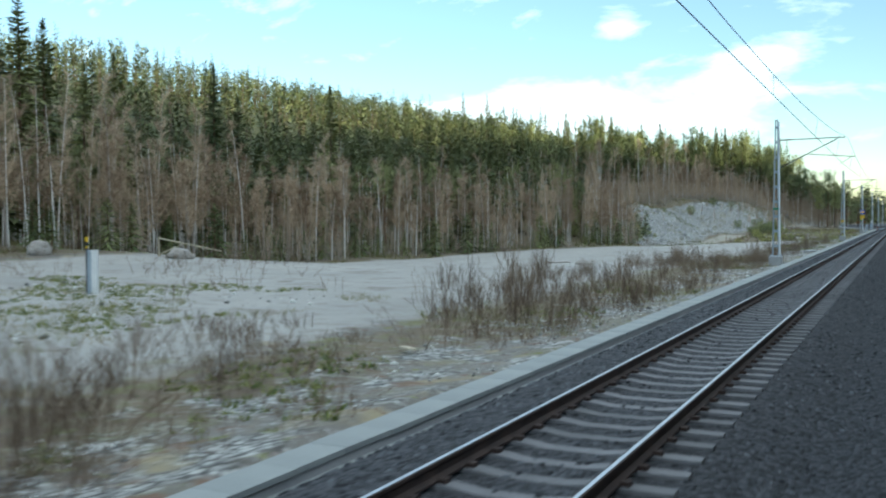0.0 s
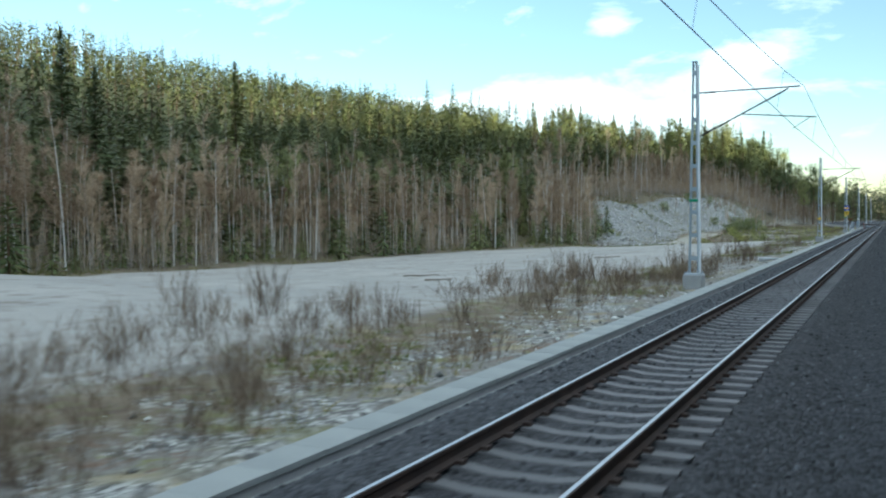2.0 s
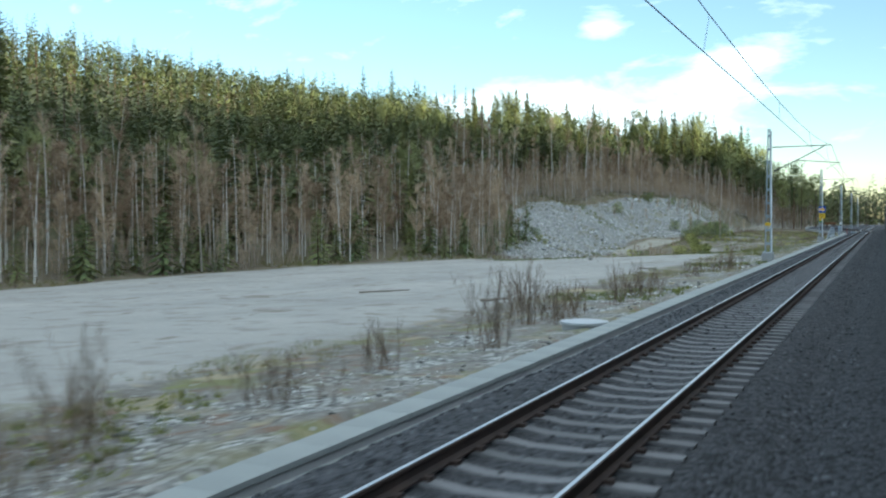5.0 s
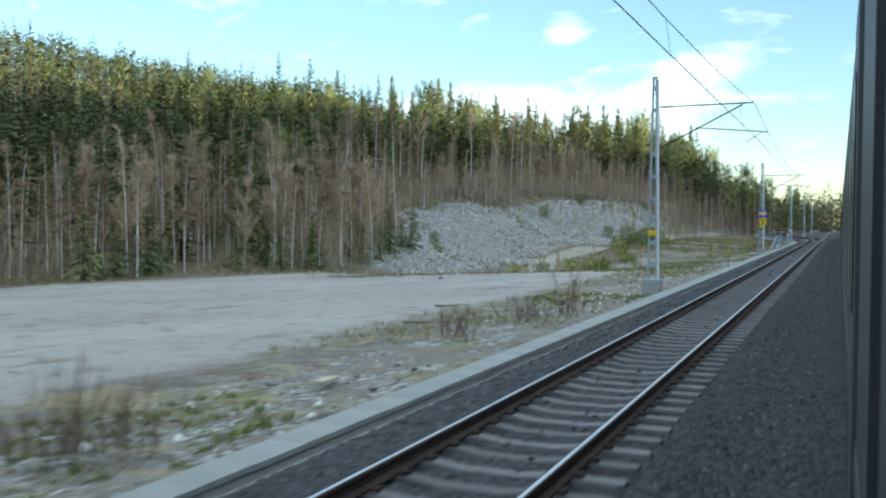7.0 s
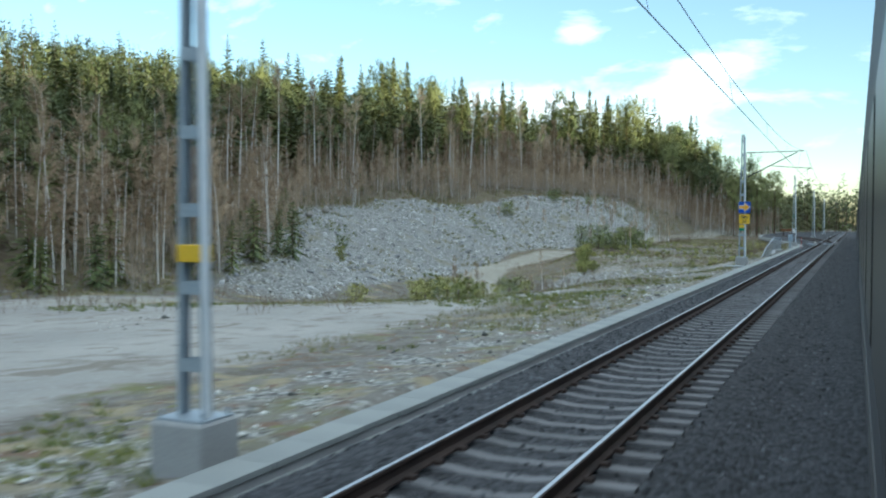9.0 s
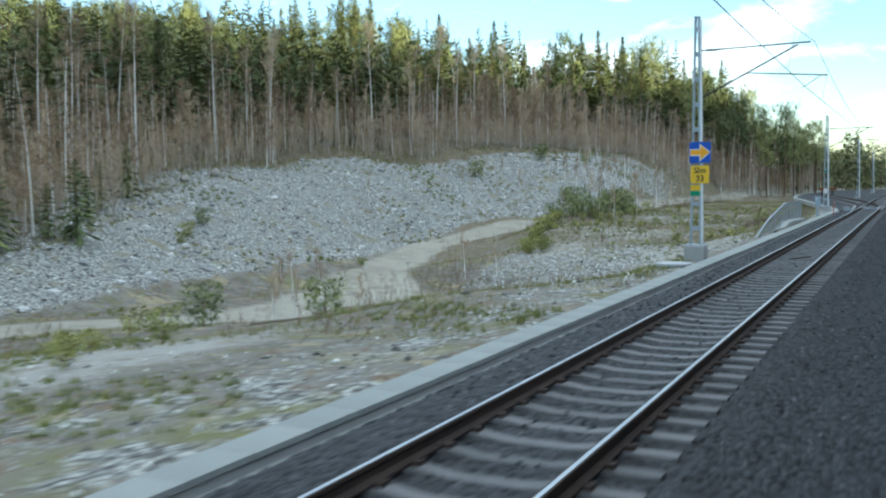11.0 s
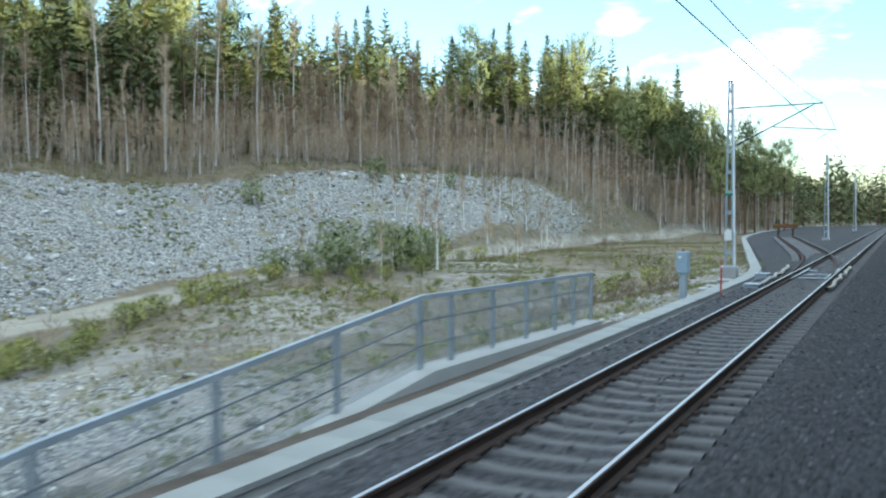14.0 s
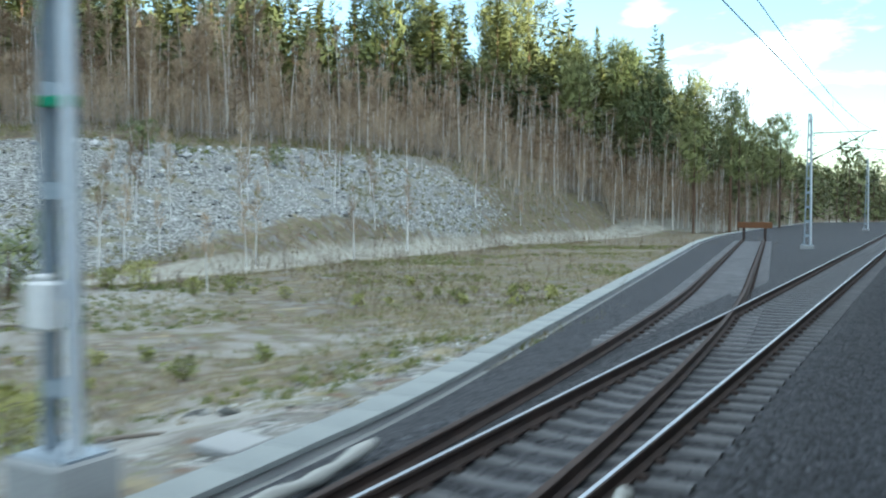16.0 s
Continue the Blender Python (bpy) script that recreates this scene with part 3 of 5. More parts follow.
# ---- overhead line ----
def build_mast():
    """A lattice mast of two channels with batten plates, on a concrete block, with its cantilever over the track."""
    mast = thing("catenary_mast", pose(-6.88, 58.3, 0), "grey galvanised twin-channel catenary mast on a concrete block", "catenary mast", "masts along the line")
    bm = bmesh.new()
    add_box(bm, (-0.36, -0.36, -1.6), (0.36, 0.36, -0.06), 0.03)
    part("foundation", bm, M_CONCRETE, mast, "pale concrete foundation block")
    bm = bmesh.new()
    add_box(bm, (-0.33, -0.28, -0.06), (0.33, 0.28, -0.03), 0.004)
    for sx in (-0.29, 0.29):
        for sy in (-0.22, 0.22):
            add_tube(bm, (sx, sy, -0.06), (sx, sy, 0.05), 0.018, sides=6)
    part("base_plate", bm, M_STEEL, mast)
    for s in (-1, 1):
        bm = bmesh.new()
        b0, b1 = 0.20 * s, 0.09 * s
        ring = []
        for z, x in ((-0.03, b0), (8.0, b1)):  # a channel, open towards the other leg
            ring.append([bm.verts.new((x - s * xx, y, z)) for xx, y in ((0, -0.07), (0, 0.07), (0.065, 0.07), (0.065, 0.06), (0.01, 0.06), (0.01, -0.06), (0.065, -0.06), (0.065, -0.07))])
        for k in range(8):
            bm.faces.new((ring[0][k], ring[0][(k + 1) % 8], ring[1][(k + 1) % 8], ring[1][k]))
        bm.faces.new(ring[1])
        bmesh.ops.recalc_face_normals(bm, faces=bm.faces)
        part("leg", bm, M_STEEL, mast)
    for k in range(9):
        z = 0.55 + 0.88 * k
        h = 0.20 - 0.11 * z / 8
        for y in (-0.075, 0.075):
            bm = bmesh.new()
            add_box(bm, (-h, y - 0.003, z - 0.075), (h, y + 0.003, z + 0.075))
            part("batten", bm, M_STEEL, mast)
    bm = bmesh.new()
    add_box(bm, (-0.1, -0.1, 8.0), (0.1, 0.1, 8.03), 0.004)
    part("cap", bm, M_STEEL, mast)
    # added pale tube: its bright colour stands in for light on the right leg
    bm = bmesh.new()
    add_tube(bm, (0.235, -0.075, -0.03), (0.135, -0.075, 7.9), 0.048, 0.04, 10)
    part("lit_leg_tube", bm, M_LIT_LEG, mast, "added pale tube standing in for light on the right leg")
    arm = new("cantilever")
    arm.parent = mast
    for name, a, b, r in (("top_tube", (0.1, 0, 6.83), (3.75, 0, 6.86), 0.028), ("strut", (0.08, 0, 5.12), (3.35, 0, 6.80), 0.030), ("steady_tube", (1.75, 0, 5.95), (4.3, 0, 5.72), 0.022), ("steady_arm", (4.1, 0, 5.72), (3.5, 0, 5.34), 0.012)):
        bm = bmesh.new()
        add_tube(bm, a, b, r)
        ob = part(name, bm, M_WIRE, arm)
    for z0, dz in ((6.83, 0.0), (5.12, 0.2)):
        bm = bmesh.new()
        for q in range(5):
            x = 0.35 + 0.09 * q
            add_tube(bm, (x, 0, z0 + dz * (0.35 + 0.09 * q) / 0.39 * 1.0), (x + 0.03, 0, z0 + dz * (0.38 + 0.09 * q) / 0.39), 0.065, 0.05, 10)
        part("insulator", bm, M_RAIL, arm, "ribbed brown insulator")
    return mast


MASTS = [58.3, 124.1, 179.55, 235.65, 291.0, 347.0]


def build_wires():
    supports = [-8.0] + MASTS + [403.0]
    stag = 0.2

    def wire(name, pts, r, label):
        v, f = sweep(pts, [r] * len(pts), 5)
        thing(name, Matrix(), label, "wire", "overhead wires", data=mesh_of(name, v, f, [M_WIRE]))

    contact, carrier = [], []
    for a, b in zip(supports[:-1], supports[1:]):
        k = supports.index(a)
        for q in range(10):
            t = q / 10
            x = NEAR_X + stag * (-1) ** k * (1 - 2 * t)
            contact.append((x, a + (b - a) * t, 5.34))
            carrier.append((NEAR_X - 0.05 * (-1) ** k * (1 - 2 * t), a + (b - a) * t, 6.85 - 4 * 0.98 * t * (1 - t)))
    wire("contact_wire", contact, 0.011, "thin dark contact wire over the track")
    wire("carrier_wire", carrier, 0.010, "sagging dark carrier wire over the contact wire")
    for (cx, cy, cz), (mx, my, mz) in list(zip(contact, carrier))[1:-1:2]:
        wire("dropper", [(cx, cy, cz), (mx, my, mz)], 0.005, "thin vertical dropper between two overhead wires")


build_track("track_near", NEAR_X, "straight railway track on concrete sleepers", True)
build_track("track_own", OWN_X, "railway track on concrete sleepers below the camera", False)
build_duct()
MAST = build_mast()
MAST_COPIES = [MAST] + [copy_thing(MAST, pose(-6.88, y, 0)) for y in MASTS[1:]]
build_wires()


# ---- standing train, added to keep skylight off the near track ----
# dark tones, picked so its side darkens the right edge of the view
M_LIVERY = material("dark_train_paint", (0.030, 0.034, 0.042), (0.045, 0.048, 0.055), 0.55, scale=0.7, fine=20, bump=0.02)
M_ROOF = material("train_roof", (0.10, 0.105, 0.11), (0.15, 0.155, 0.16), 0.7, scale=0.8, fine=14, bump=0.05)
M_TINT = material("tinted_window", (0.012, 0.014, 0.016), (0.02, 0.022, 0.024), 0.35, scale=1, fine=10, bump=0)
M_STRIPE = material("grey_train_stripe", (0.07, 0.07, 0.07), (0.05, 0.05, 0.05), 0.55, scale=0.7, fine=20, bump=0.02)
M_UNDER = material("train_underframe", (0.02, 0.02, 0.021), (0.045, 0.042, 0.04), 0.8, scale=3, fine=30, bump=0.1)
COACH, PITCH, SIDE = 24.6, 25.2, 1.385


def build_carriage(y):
    car = thing("passenger_carriage", pose(OWN_X, y, 0), "added dark carriage with tinted windows that keeps skylight off the near track", "train carriage", "carriages of the train")
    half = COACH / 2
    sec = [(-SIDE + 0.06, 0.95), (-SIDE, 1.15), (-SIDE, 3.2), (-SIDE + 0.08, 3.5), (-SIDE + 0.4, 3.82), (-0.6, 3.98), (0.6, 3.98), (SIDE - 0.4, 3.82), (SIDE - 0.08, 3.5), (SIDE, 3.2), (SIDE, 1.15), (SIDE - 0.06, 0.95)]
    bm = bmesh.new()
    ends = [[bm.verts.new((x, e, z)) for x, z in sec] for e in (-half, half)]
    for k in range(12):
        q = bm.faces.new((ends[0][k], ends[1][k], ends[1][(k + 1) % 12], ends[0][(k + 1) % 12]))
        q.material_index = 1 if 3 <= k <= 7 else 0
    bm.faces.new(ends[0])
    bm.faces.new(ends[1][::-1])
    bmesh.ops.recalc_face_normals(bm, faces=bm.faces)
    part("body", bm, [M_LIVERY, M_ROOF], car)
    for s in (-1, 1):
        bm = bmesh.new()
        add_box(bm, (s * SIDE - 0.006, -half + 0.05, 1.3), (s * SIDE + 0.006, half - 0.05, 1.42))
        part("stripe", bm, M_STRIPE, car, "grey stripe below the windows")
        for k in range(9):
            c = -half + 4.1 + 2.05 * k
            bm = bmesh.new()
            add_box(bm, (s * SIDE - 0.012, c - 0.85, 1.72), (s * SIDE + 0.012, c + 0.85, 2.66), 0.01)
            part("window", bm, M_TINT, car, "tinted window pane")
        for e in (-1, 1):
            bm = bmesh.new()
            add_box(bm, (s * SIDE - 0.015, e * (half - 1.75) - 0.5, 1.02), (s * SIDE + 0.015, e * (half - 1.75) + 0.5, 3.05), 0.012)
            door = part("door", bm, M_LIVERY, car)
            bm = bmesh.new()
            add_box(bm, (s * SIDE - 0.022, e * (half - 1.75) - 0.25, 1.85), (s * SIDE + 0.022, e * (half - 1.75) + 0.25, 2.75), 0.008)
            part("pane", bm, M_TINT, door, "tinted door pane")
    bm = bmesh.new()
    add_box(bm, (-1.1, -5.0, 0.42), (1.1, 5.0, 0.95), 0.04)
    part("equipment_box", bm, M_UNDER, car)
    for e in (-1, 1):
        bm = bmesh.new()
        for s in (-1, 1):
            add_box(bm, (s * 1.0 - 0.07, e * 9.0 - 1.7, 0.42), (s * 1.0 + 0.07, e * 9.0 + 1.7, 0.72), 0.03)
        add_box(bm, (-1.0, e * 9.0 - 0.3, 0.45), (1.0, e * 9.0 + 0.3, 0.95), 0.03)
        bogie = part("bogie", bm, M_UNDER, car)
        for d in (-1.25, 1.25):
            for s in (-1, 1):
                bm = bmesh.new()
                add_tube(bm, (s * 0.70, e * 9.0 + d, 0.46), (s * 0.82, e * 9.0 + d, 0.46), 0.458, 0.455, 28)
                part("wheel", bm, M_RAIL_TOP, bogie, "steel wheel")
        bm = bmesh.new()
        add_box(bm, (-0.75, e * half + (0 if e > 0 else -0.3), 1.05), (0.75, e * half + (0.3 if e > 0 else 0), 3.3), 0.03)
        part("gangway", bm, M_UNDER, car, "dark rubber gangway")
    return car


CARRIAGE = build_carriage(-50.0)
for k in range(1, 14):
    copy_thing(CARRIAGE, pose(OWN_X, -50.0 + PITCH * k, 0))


# ---- trees ----
def fan(spots, r):
    """Many small pointed leaves or needle sprays: (root, tip, half width vector)."""
    v = np.empty((len(spots), 3, 3))
    for k, (a, b, w) in enumerate(spots):
        v[k] = a - w, a + w, b
    return v.reshape(-1, 3), np.arange(3 * len(spots)).reshape(-1, 3)


def unit(v):
    return v / (np.linalg.norm(v, axis=-1, keepdims=True) + 1e-9)


def conifer(height, radius, boughs, sprays, seed, bare=0.06, pine=False, wide=0.15, reach_out=1.0, taper=0.78):
    """Trunk and crown of a spruce, or of a pine with a bare stem and a broken crown of tufts."""
    r = np.random.default_rng(seed)
    tv, tf = sweep([(0, 0, -0.4), (0.04 * r.normal(), 0.04 * r.normal(), height * 0.5), (0, 0, height * (0.93 if sprays > 5 else 0.82))], [0.009 * height + 0.03, 0.006 * height + 0.015, 0.01], 6 if sprays > 5 else 3)
    i = np.arange(boughs)
    u = (i + r.random(boughs)) / boughs
    z = height * (bare + (1 - bare) * u)
    ang = i * 2.4 + r.uniform(-0.6, 0.6, boughs)
    if pine:
        body = radius * (0.45 + 0.62 * np.sin(np.clip(u * 0.92 + 0.1, 0, 1) * 2.75)) * r.uniform(0.35, 1.15, boughs)
        rise = r.uniform(0.0, 0.6, boughs)
    else:
        lobe = 1 + 0.16 * np.sin(3 * ang + seed) * np.sin(u * 17 + seed)
        body = radius * (0.045 + 0.955 * (1 - u) ** taper) * np.clip(0.75 + 2.5 * u, 0, 1) * r.uniform(0.55, 1.12, boughs) * lobe
        rise = -0.30 + 0.62 * u ** 1.5
    d = np.stack([np.cos(ang), np.sin(ang), rise], -1)
    root = np.stack([0 * z, 0 * z, z], -1)
    B, S = boughs, sprays
    q = (np.arange(S)[None] + r.random((B, S))) / S
    q = q if not pine else 0.55 + 0.5 * q
    p = root[:, None] + d[:, None] * (body[:, None] * q * 0.92)[..., None]
    p[..., 2] -= 0.0 if pine else 0.10 * body[:, None] * q * q * (1 - u[:, None])
    size = (0.26 * body[:, None] + 0.16 * radius) * r.uniform(0.7, 1.35, (B, S)) * reach_out * np.where(u > 0.9, 0.7, 1.0)[:, None]
    if pine:
        p += r.normal(0, 0.16, (B, S, 3)) * body[:, None, None]
        direc = unit(r.normal(0, 1, (B, S, 3)) + np.array([0, 0, 0.6]) + 0.5 * d[:, None])
        size = size * 0.85
    else:
        side = np.stack([-np.sin(ang), np.cos(ang), 0 * ang], -1)
        direc = unit(d[:, None] * 0.8 + side[:, None] * r.uniform(-0.9, 0.9, (B, S, 1)) + np.stack([0 * q, 0 * q, r.uniform(-0.55, 0.12, (B, S)) * (1.0 if S > 4 else 1.4) + 0.5 * u[:, None] ** 2], -1))
    w = unit(np.cross(direc, np.array([0, 0, 1.0]) + 0.8 * r.normal(size=(B, S, 3)))) * (size * r.uniform(0.7, 1.3, (B, S)) * wide)[..., None]
    a, b = p - direc * (size * 0.2)[..., None], p + direc * (size * 0.9)[..., None]
    v = np.stack([a - w, a + w, b], -2).reshape(-1, 3)
    lead = np.array([[math.cos(k), math.sin(k), 0] for k in (0, 2.1, 4.2)]) * 0.012 * height
    if not pine and sprays > 5:
        tip = np.concatenate([np.array([-k, k, [0, 0, 0.06 * height]]) + np.array([0, 0, height * 0.955]) for k in lead])
        v = np.concatenate([v, tip])
    return (tv, tf), (v, np.arange(len(v)).reshape(-1, 3))


def birch(height, seed, twigs=420, limbs=12, lean=0.04, thick=1.0, lowest=0.30, stout=1.0):
    """A bare birch: pale leaning stem, thin rising limbs and a haze of fine twigs."""
    r = np.random.default_rng(seed)
    h, arms = Heap(), Heap()
    lx, ly = r.normal(0, lean, 2) * height
    stem = [np.array([lx * t * t + 0.05 * math.sin(5 * t + seed), ly * t * t, height * t - (0.3 if t == 0 else 0)]) for t in (0, 0.18, 0.36, 0.55, 0.75, 1.0)]
    r0 = (0.0042 * height + 0.012) * stout
    h.add(*sweep(stem, [r0 * 1.15, r0, r0 * 0.85, r0 * 0.62, r0 * 0.38, 0.012], 6))
    ends = []
    for k in range(limbs):
        t = r.uniform(lowest, 0.95)
        p = np.array([lx * t * t, ly * t * t, height * t])
        a = r.uniform(0, 6.283)
        L = height * r.uniform(0.10, 0.22) * (1.25 - t)
        q = p + np.array([math.cos(a) * L * 0.75, math.sin(a) * L * 0.75, L * 1.1])
        arms.add(*sweep([p, (p + q) / 2 + np.array([math.cos(a), math.sin(a), 0]) * L * 0.1, q], [r0 * 0.3, r0 * 0.2, 0.008], 3))
        ends.append((p, q))
    ends += [(stem[3], stem[5]), (stem[2], stem[4])]
    pick = np.array(ends)[r.integers(0, len(ends), twigs)]
    a = pick[:, 0] + (pick[:, 1] - pick[:, 0]) * r.uniform(0.15, 1.0, (twigs, 1))
    d = unit(np.stack([r.normal(0, 0.55, twigs), r.normal(0, 0.55, twigs), r.uniform(0.0, 1.0, twigs)], -1)) * (r.uniform(0.35, 1.0, twigs) * (0.55 + height / 24))[:, None]
    w = unit(np.cross(d, r.normal(size=(twigs, 3)))) * (r.uniform(0.010, 0.021, twigs) * thick)[:, None]
    v = np.stack([a - w, a + w, a + d], 1).reshape(-1, 3)
    crown = tri_join((v, np.arange(len(v)).reshape(-1, 3), 0), (arms.v, arms.f, 0))
    return h, crown[:2]


def tri_join(*pieces):
    """Joins (vertices, faces, index) pieces into arrays of triangles."""
    vs, fs, ix, k = [], [], [], 0
    for v, f, i in pieces:
        v = np.asarray(v, float)
        t = []
        for face in (f.tolist() if isinstance(f, np.ndarray) else f):
            t.extend((face[0], face[j], face[j + 1]) for j in range(1, len(face) - 1))
        t = np.array(t)
        vs.append(v), fs.append(t + k), ix.append(np.full(len(t), i) if np.isscalar(i) else i)
        k += len(v)
    return np.concatenate(vs), np.concatenate(fs), np.concatenate(ix)


def tree_thing(name, trunk, trunk_mats, crown, crown_mat, label, category, group):
    ob = thing(name, pose(0, 0, -300), label, category, group)
    child("trunk", mesh_of("trunk", trunk[0], trunk[1], trunk_mats, trunk[2], smooth=True), ob)
    leaf = child("crown", mesh_of("crown", crown[0], crown[1], [crown_mat]), ob)
    if crown_mat is not M_TWIGS:
        foliage_normals(leaf.data, np.asarray(crown[0])[:, :2])
    return ob


BIRCHES, CONIFERS, PINES = [], [], []
for k, hgt in enumerate((12.5, 10.5, 14.0, 9.0, 11.5)):
    h, c = birch(hgt, 20 + k, 1050, 16, thick=1.3, lowest=0.22)
    BIRCHES.append(tree_thing("birch", (h.v, h.f, h.i), [M_BARK_BIRCH, M_TWIGS], c, M_TWIGS, "slender bare birch with a pale stem and brown twigs", "birch tree", "bare birches at the wood's edge"))
for k, (hgt, rad) in enumerate(((19, 2.6), (16, 2.4), (22, 2.9), (13, 2.2))):
    t, c = conifer(hgt, rad, int(hgt * 12), 12, 40 + k, wide=0.155, reach_out=0.88)
    CONIFERS.append(tree_thing("spruce", (*t, None), [M_BARK], c, M_NEEDLES, "tall dark green spruce with hanging boughs", "spruce tree", "spruces on the slope"))
for k, (hgt, rad) in enumerate(((18, 2.6), (15, 2.4), (20, 2.8))):
    t, c = conifer(hgt, rad, 70, 36, 60 + k, bare=0.42, pine=True, wide=0.075, reach_out=0.9)
    PINES.append(tree_thing("pine", (*t, None), [M_BARK], c, M_NEEDLES, "pine with a bare reddish stem and a rounded green crown", "pine tree", "pines on the slope"))


def in_view(x, y):
    """Where the wood can be seen from the line; elsewhere it stands thin."""
    return y > 0.74 * abs(x) - 16 or int(abs(x * 7 + y * 3)) % 4 == 0


def sown(n, x0, x1, y0, y1, gap, keep, seed):
    """Random places at least gap apart where keep(x, y) holds."""
    r = np.random.default_rng(seed)
    cells, out = {}, []
    for x, y in zip(r.uniform(x0, x1, n), r.uniform(y0, y1, n)):
        c = (int(x // gap), int(y // gap))
        if any((x - a) ** 2 + (y - b) ** 2 < gap * gap for i in (-1, 0, 1) for j in (-1, 0, 1) for a, b in cells.get((c[0] + i, c[1] + j), ())):
            continue
        if keep(x, y):
            cells.setdefault(c, []).append((x, y))
            out.append((x, y))
    return out


def edge_x(y):
    """Where the wood begins."""
    return float(np.interp(y, [0, 40, 75, 100, 115, 143, 165, 185, 200, 215, 240, 262, 285, 330, 345, 400], [-50, -53, -59, -61, -59, -52, -45, -48, -56, -64, -66, -61, -56, -47, -30, -15]))


def plant(models, spots, rnd, lo=0.8, hi=1.15, used=None, tall_at=None):
    used = used if used is not None else set()
    for x, y in spots:
        k = rnd.randrange(len(models))
        m = pose(x, y, land_at(x, y) - 0.05, rnd.uniform(-2, 2), rnd.uniform(-2, 2), rnd.uniform(0, 360)) @ Matrix.Scale(rnd.uniform(lo, hi) * (tall_at(y) if tall_at else 1), 4)
        if k not in used:
            models[k].matrix_basis = m
            used.add(k)
        else:
            made = copy_thing(models[k], m)
            made.matrix_basis = m
    return used


rnd = random.Random(3)
spots = sown(3000, -90, -40, 22, 330, 1.5, lambda x, y: 0 < edge_x(y) - x < 11, 5)
rnd.shuffle(spots)
short = lambda y: (1.0 if y < 185 else (0.56 if y < 275 else 0.85) + 0.12 * math.sin(y / 3.1) + 0.10 * math.sin(y / 7.3)) * (1.0 if (int(y * 10) % 9) else (1.15 if y < 185 else 1.35))
plant(BIRCHES, spots[:270], rnd, tall_at=short)
BACK_BIRCHES = spots[270:]
TALL = []
for k, hgt in enumerate((15.0, 17.5)):
    h, c = birch(hgt, 150 + k, 700, 14, lean=0.02, lowest=0.55)
    TALL.append(tree_thing("tall_birch", (h.v, h.f, h.i), [M_BARK_WHITE], c, M_TWIGS, "tall old birch with a bright white stem", "birch tree", "tall white birches"))
spots = sown(160, -75, -40, 40, 180, 6, lambda x, y: 1 < edge_x(y) - x < 9, 18)[:13] + sown(200, -80, -40, 196, 305, 5, lambda x, y: 2 < edge_x(y) - x < 10, 19)[:18]
plant(TALL, spots, rnd, 0.75, 1.05, tall_at=lambda y: 0.78 if y < 185 else 1.0)
spots = sown(4500, -130, -40, 15, 420, 2.9, lambda x, y: (9 if y < 275 else 20) < edge_x(y) - x < 40 and in_view(x, y), 6)
rnd.shuffle(spots)
grown = lambda y: float(np.interp(y, [0, 40, 150, 200, 250, 300, 360], [0.82, 0.64, 0.58, 0.62, 0.9, 1.2, 1.28]))
plant(CONIFERS, spots[:135], rnd, 0.85, 1.02, tall_at=grown)
plant(PINES, spots[135:195], rnd, 0.88, 1.05, tall_at=grown)
MID = spots[195:]
for x, y, k, size in ((-72, 58.5, 2, 1.05), (-73, 62, 0, 1.12), (-74, 71.7, 0, 1.08), (-76, 69.5, 0, 1.0), (-78, 92, 2, 1.0), (-77, 95.5, 0, 0.98), (-85, 129, 2, 1.0), (-70, 54, 0, 1.1), (-71, 50, 2, 0.95)):
    m = pose(x, y, land_at(x, y), 0, 0, 37 * y) @ Matrix.Scale(size, 4)
    copy_thing(CONIFERS[k], m).matrix_basis = m


# ---- the woods behind, too many to count ----
def low(height, rad, boughs, sprays, seed, **kw):
    t, c = conifer(height, rad, boughs, sprays, seed, **kw)
    return tri_join((t[0], t[1], 1), (c[0], c[1], 0))


MIDS = [low(hh, rr, 92, 5, 80 + k, wide=0.21, reach_out=1.2, taper=0.66) for k, (hh, rr) in enumerate(((18, 2.6), (15, 2.4), (21, 2.8), (17, 2.3)))] + [low(17, 2.6, 44, 13, 86, bare=0.36, pine=True, wide=0.16, reach_out=1.05), low(14, 2.5, 44, 13, 87, bare=0.30, pine=True, wide=0.16, reach_out=1.05)]
FARS = [low(hh, rr, 34, 5, 90 + k, wide=0.18, reach_out=1.2, taper=0.72) for k, (hh, rr) in enumerate(((16, 2.6), (14, 2.4), (18, 2.8)))] + [low(15, 2.8, 22, 7, 94, bare=0.3, pine=True, wide=0.2, reach_out=1.25)]


def wood(name, models, spots, label, mats, seed, lo=0.75, hi=1.2, low_front=False):
    r = random.Random(seed)
    z = land(np.array([s[0] for s in spots]), np.array([s[1] for s in spots]))
    place = [(r.randrange(len(models)), x, y, zz - 0.1, r.uniform(0, 6.3), r.uniform(0.85, 1.2), r.uniform(lo, hi) * (grown(y) if low_front else 1)) for (x, y), zz in zip(spots, z)]
    tagged(new(name, many(name, models, place, mats, mats[0] is M_NEEDLES_FAR)), label, "forest", kind="stuff")


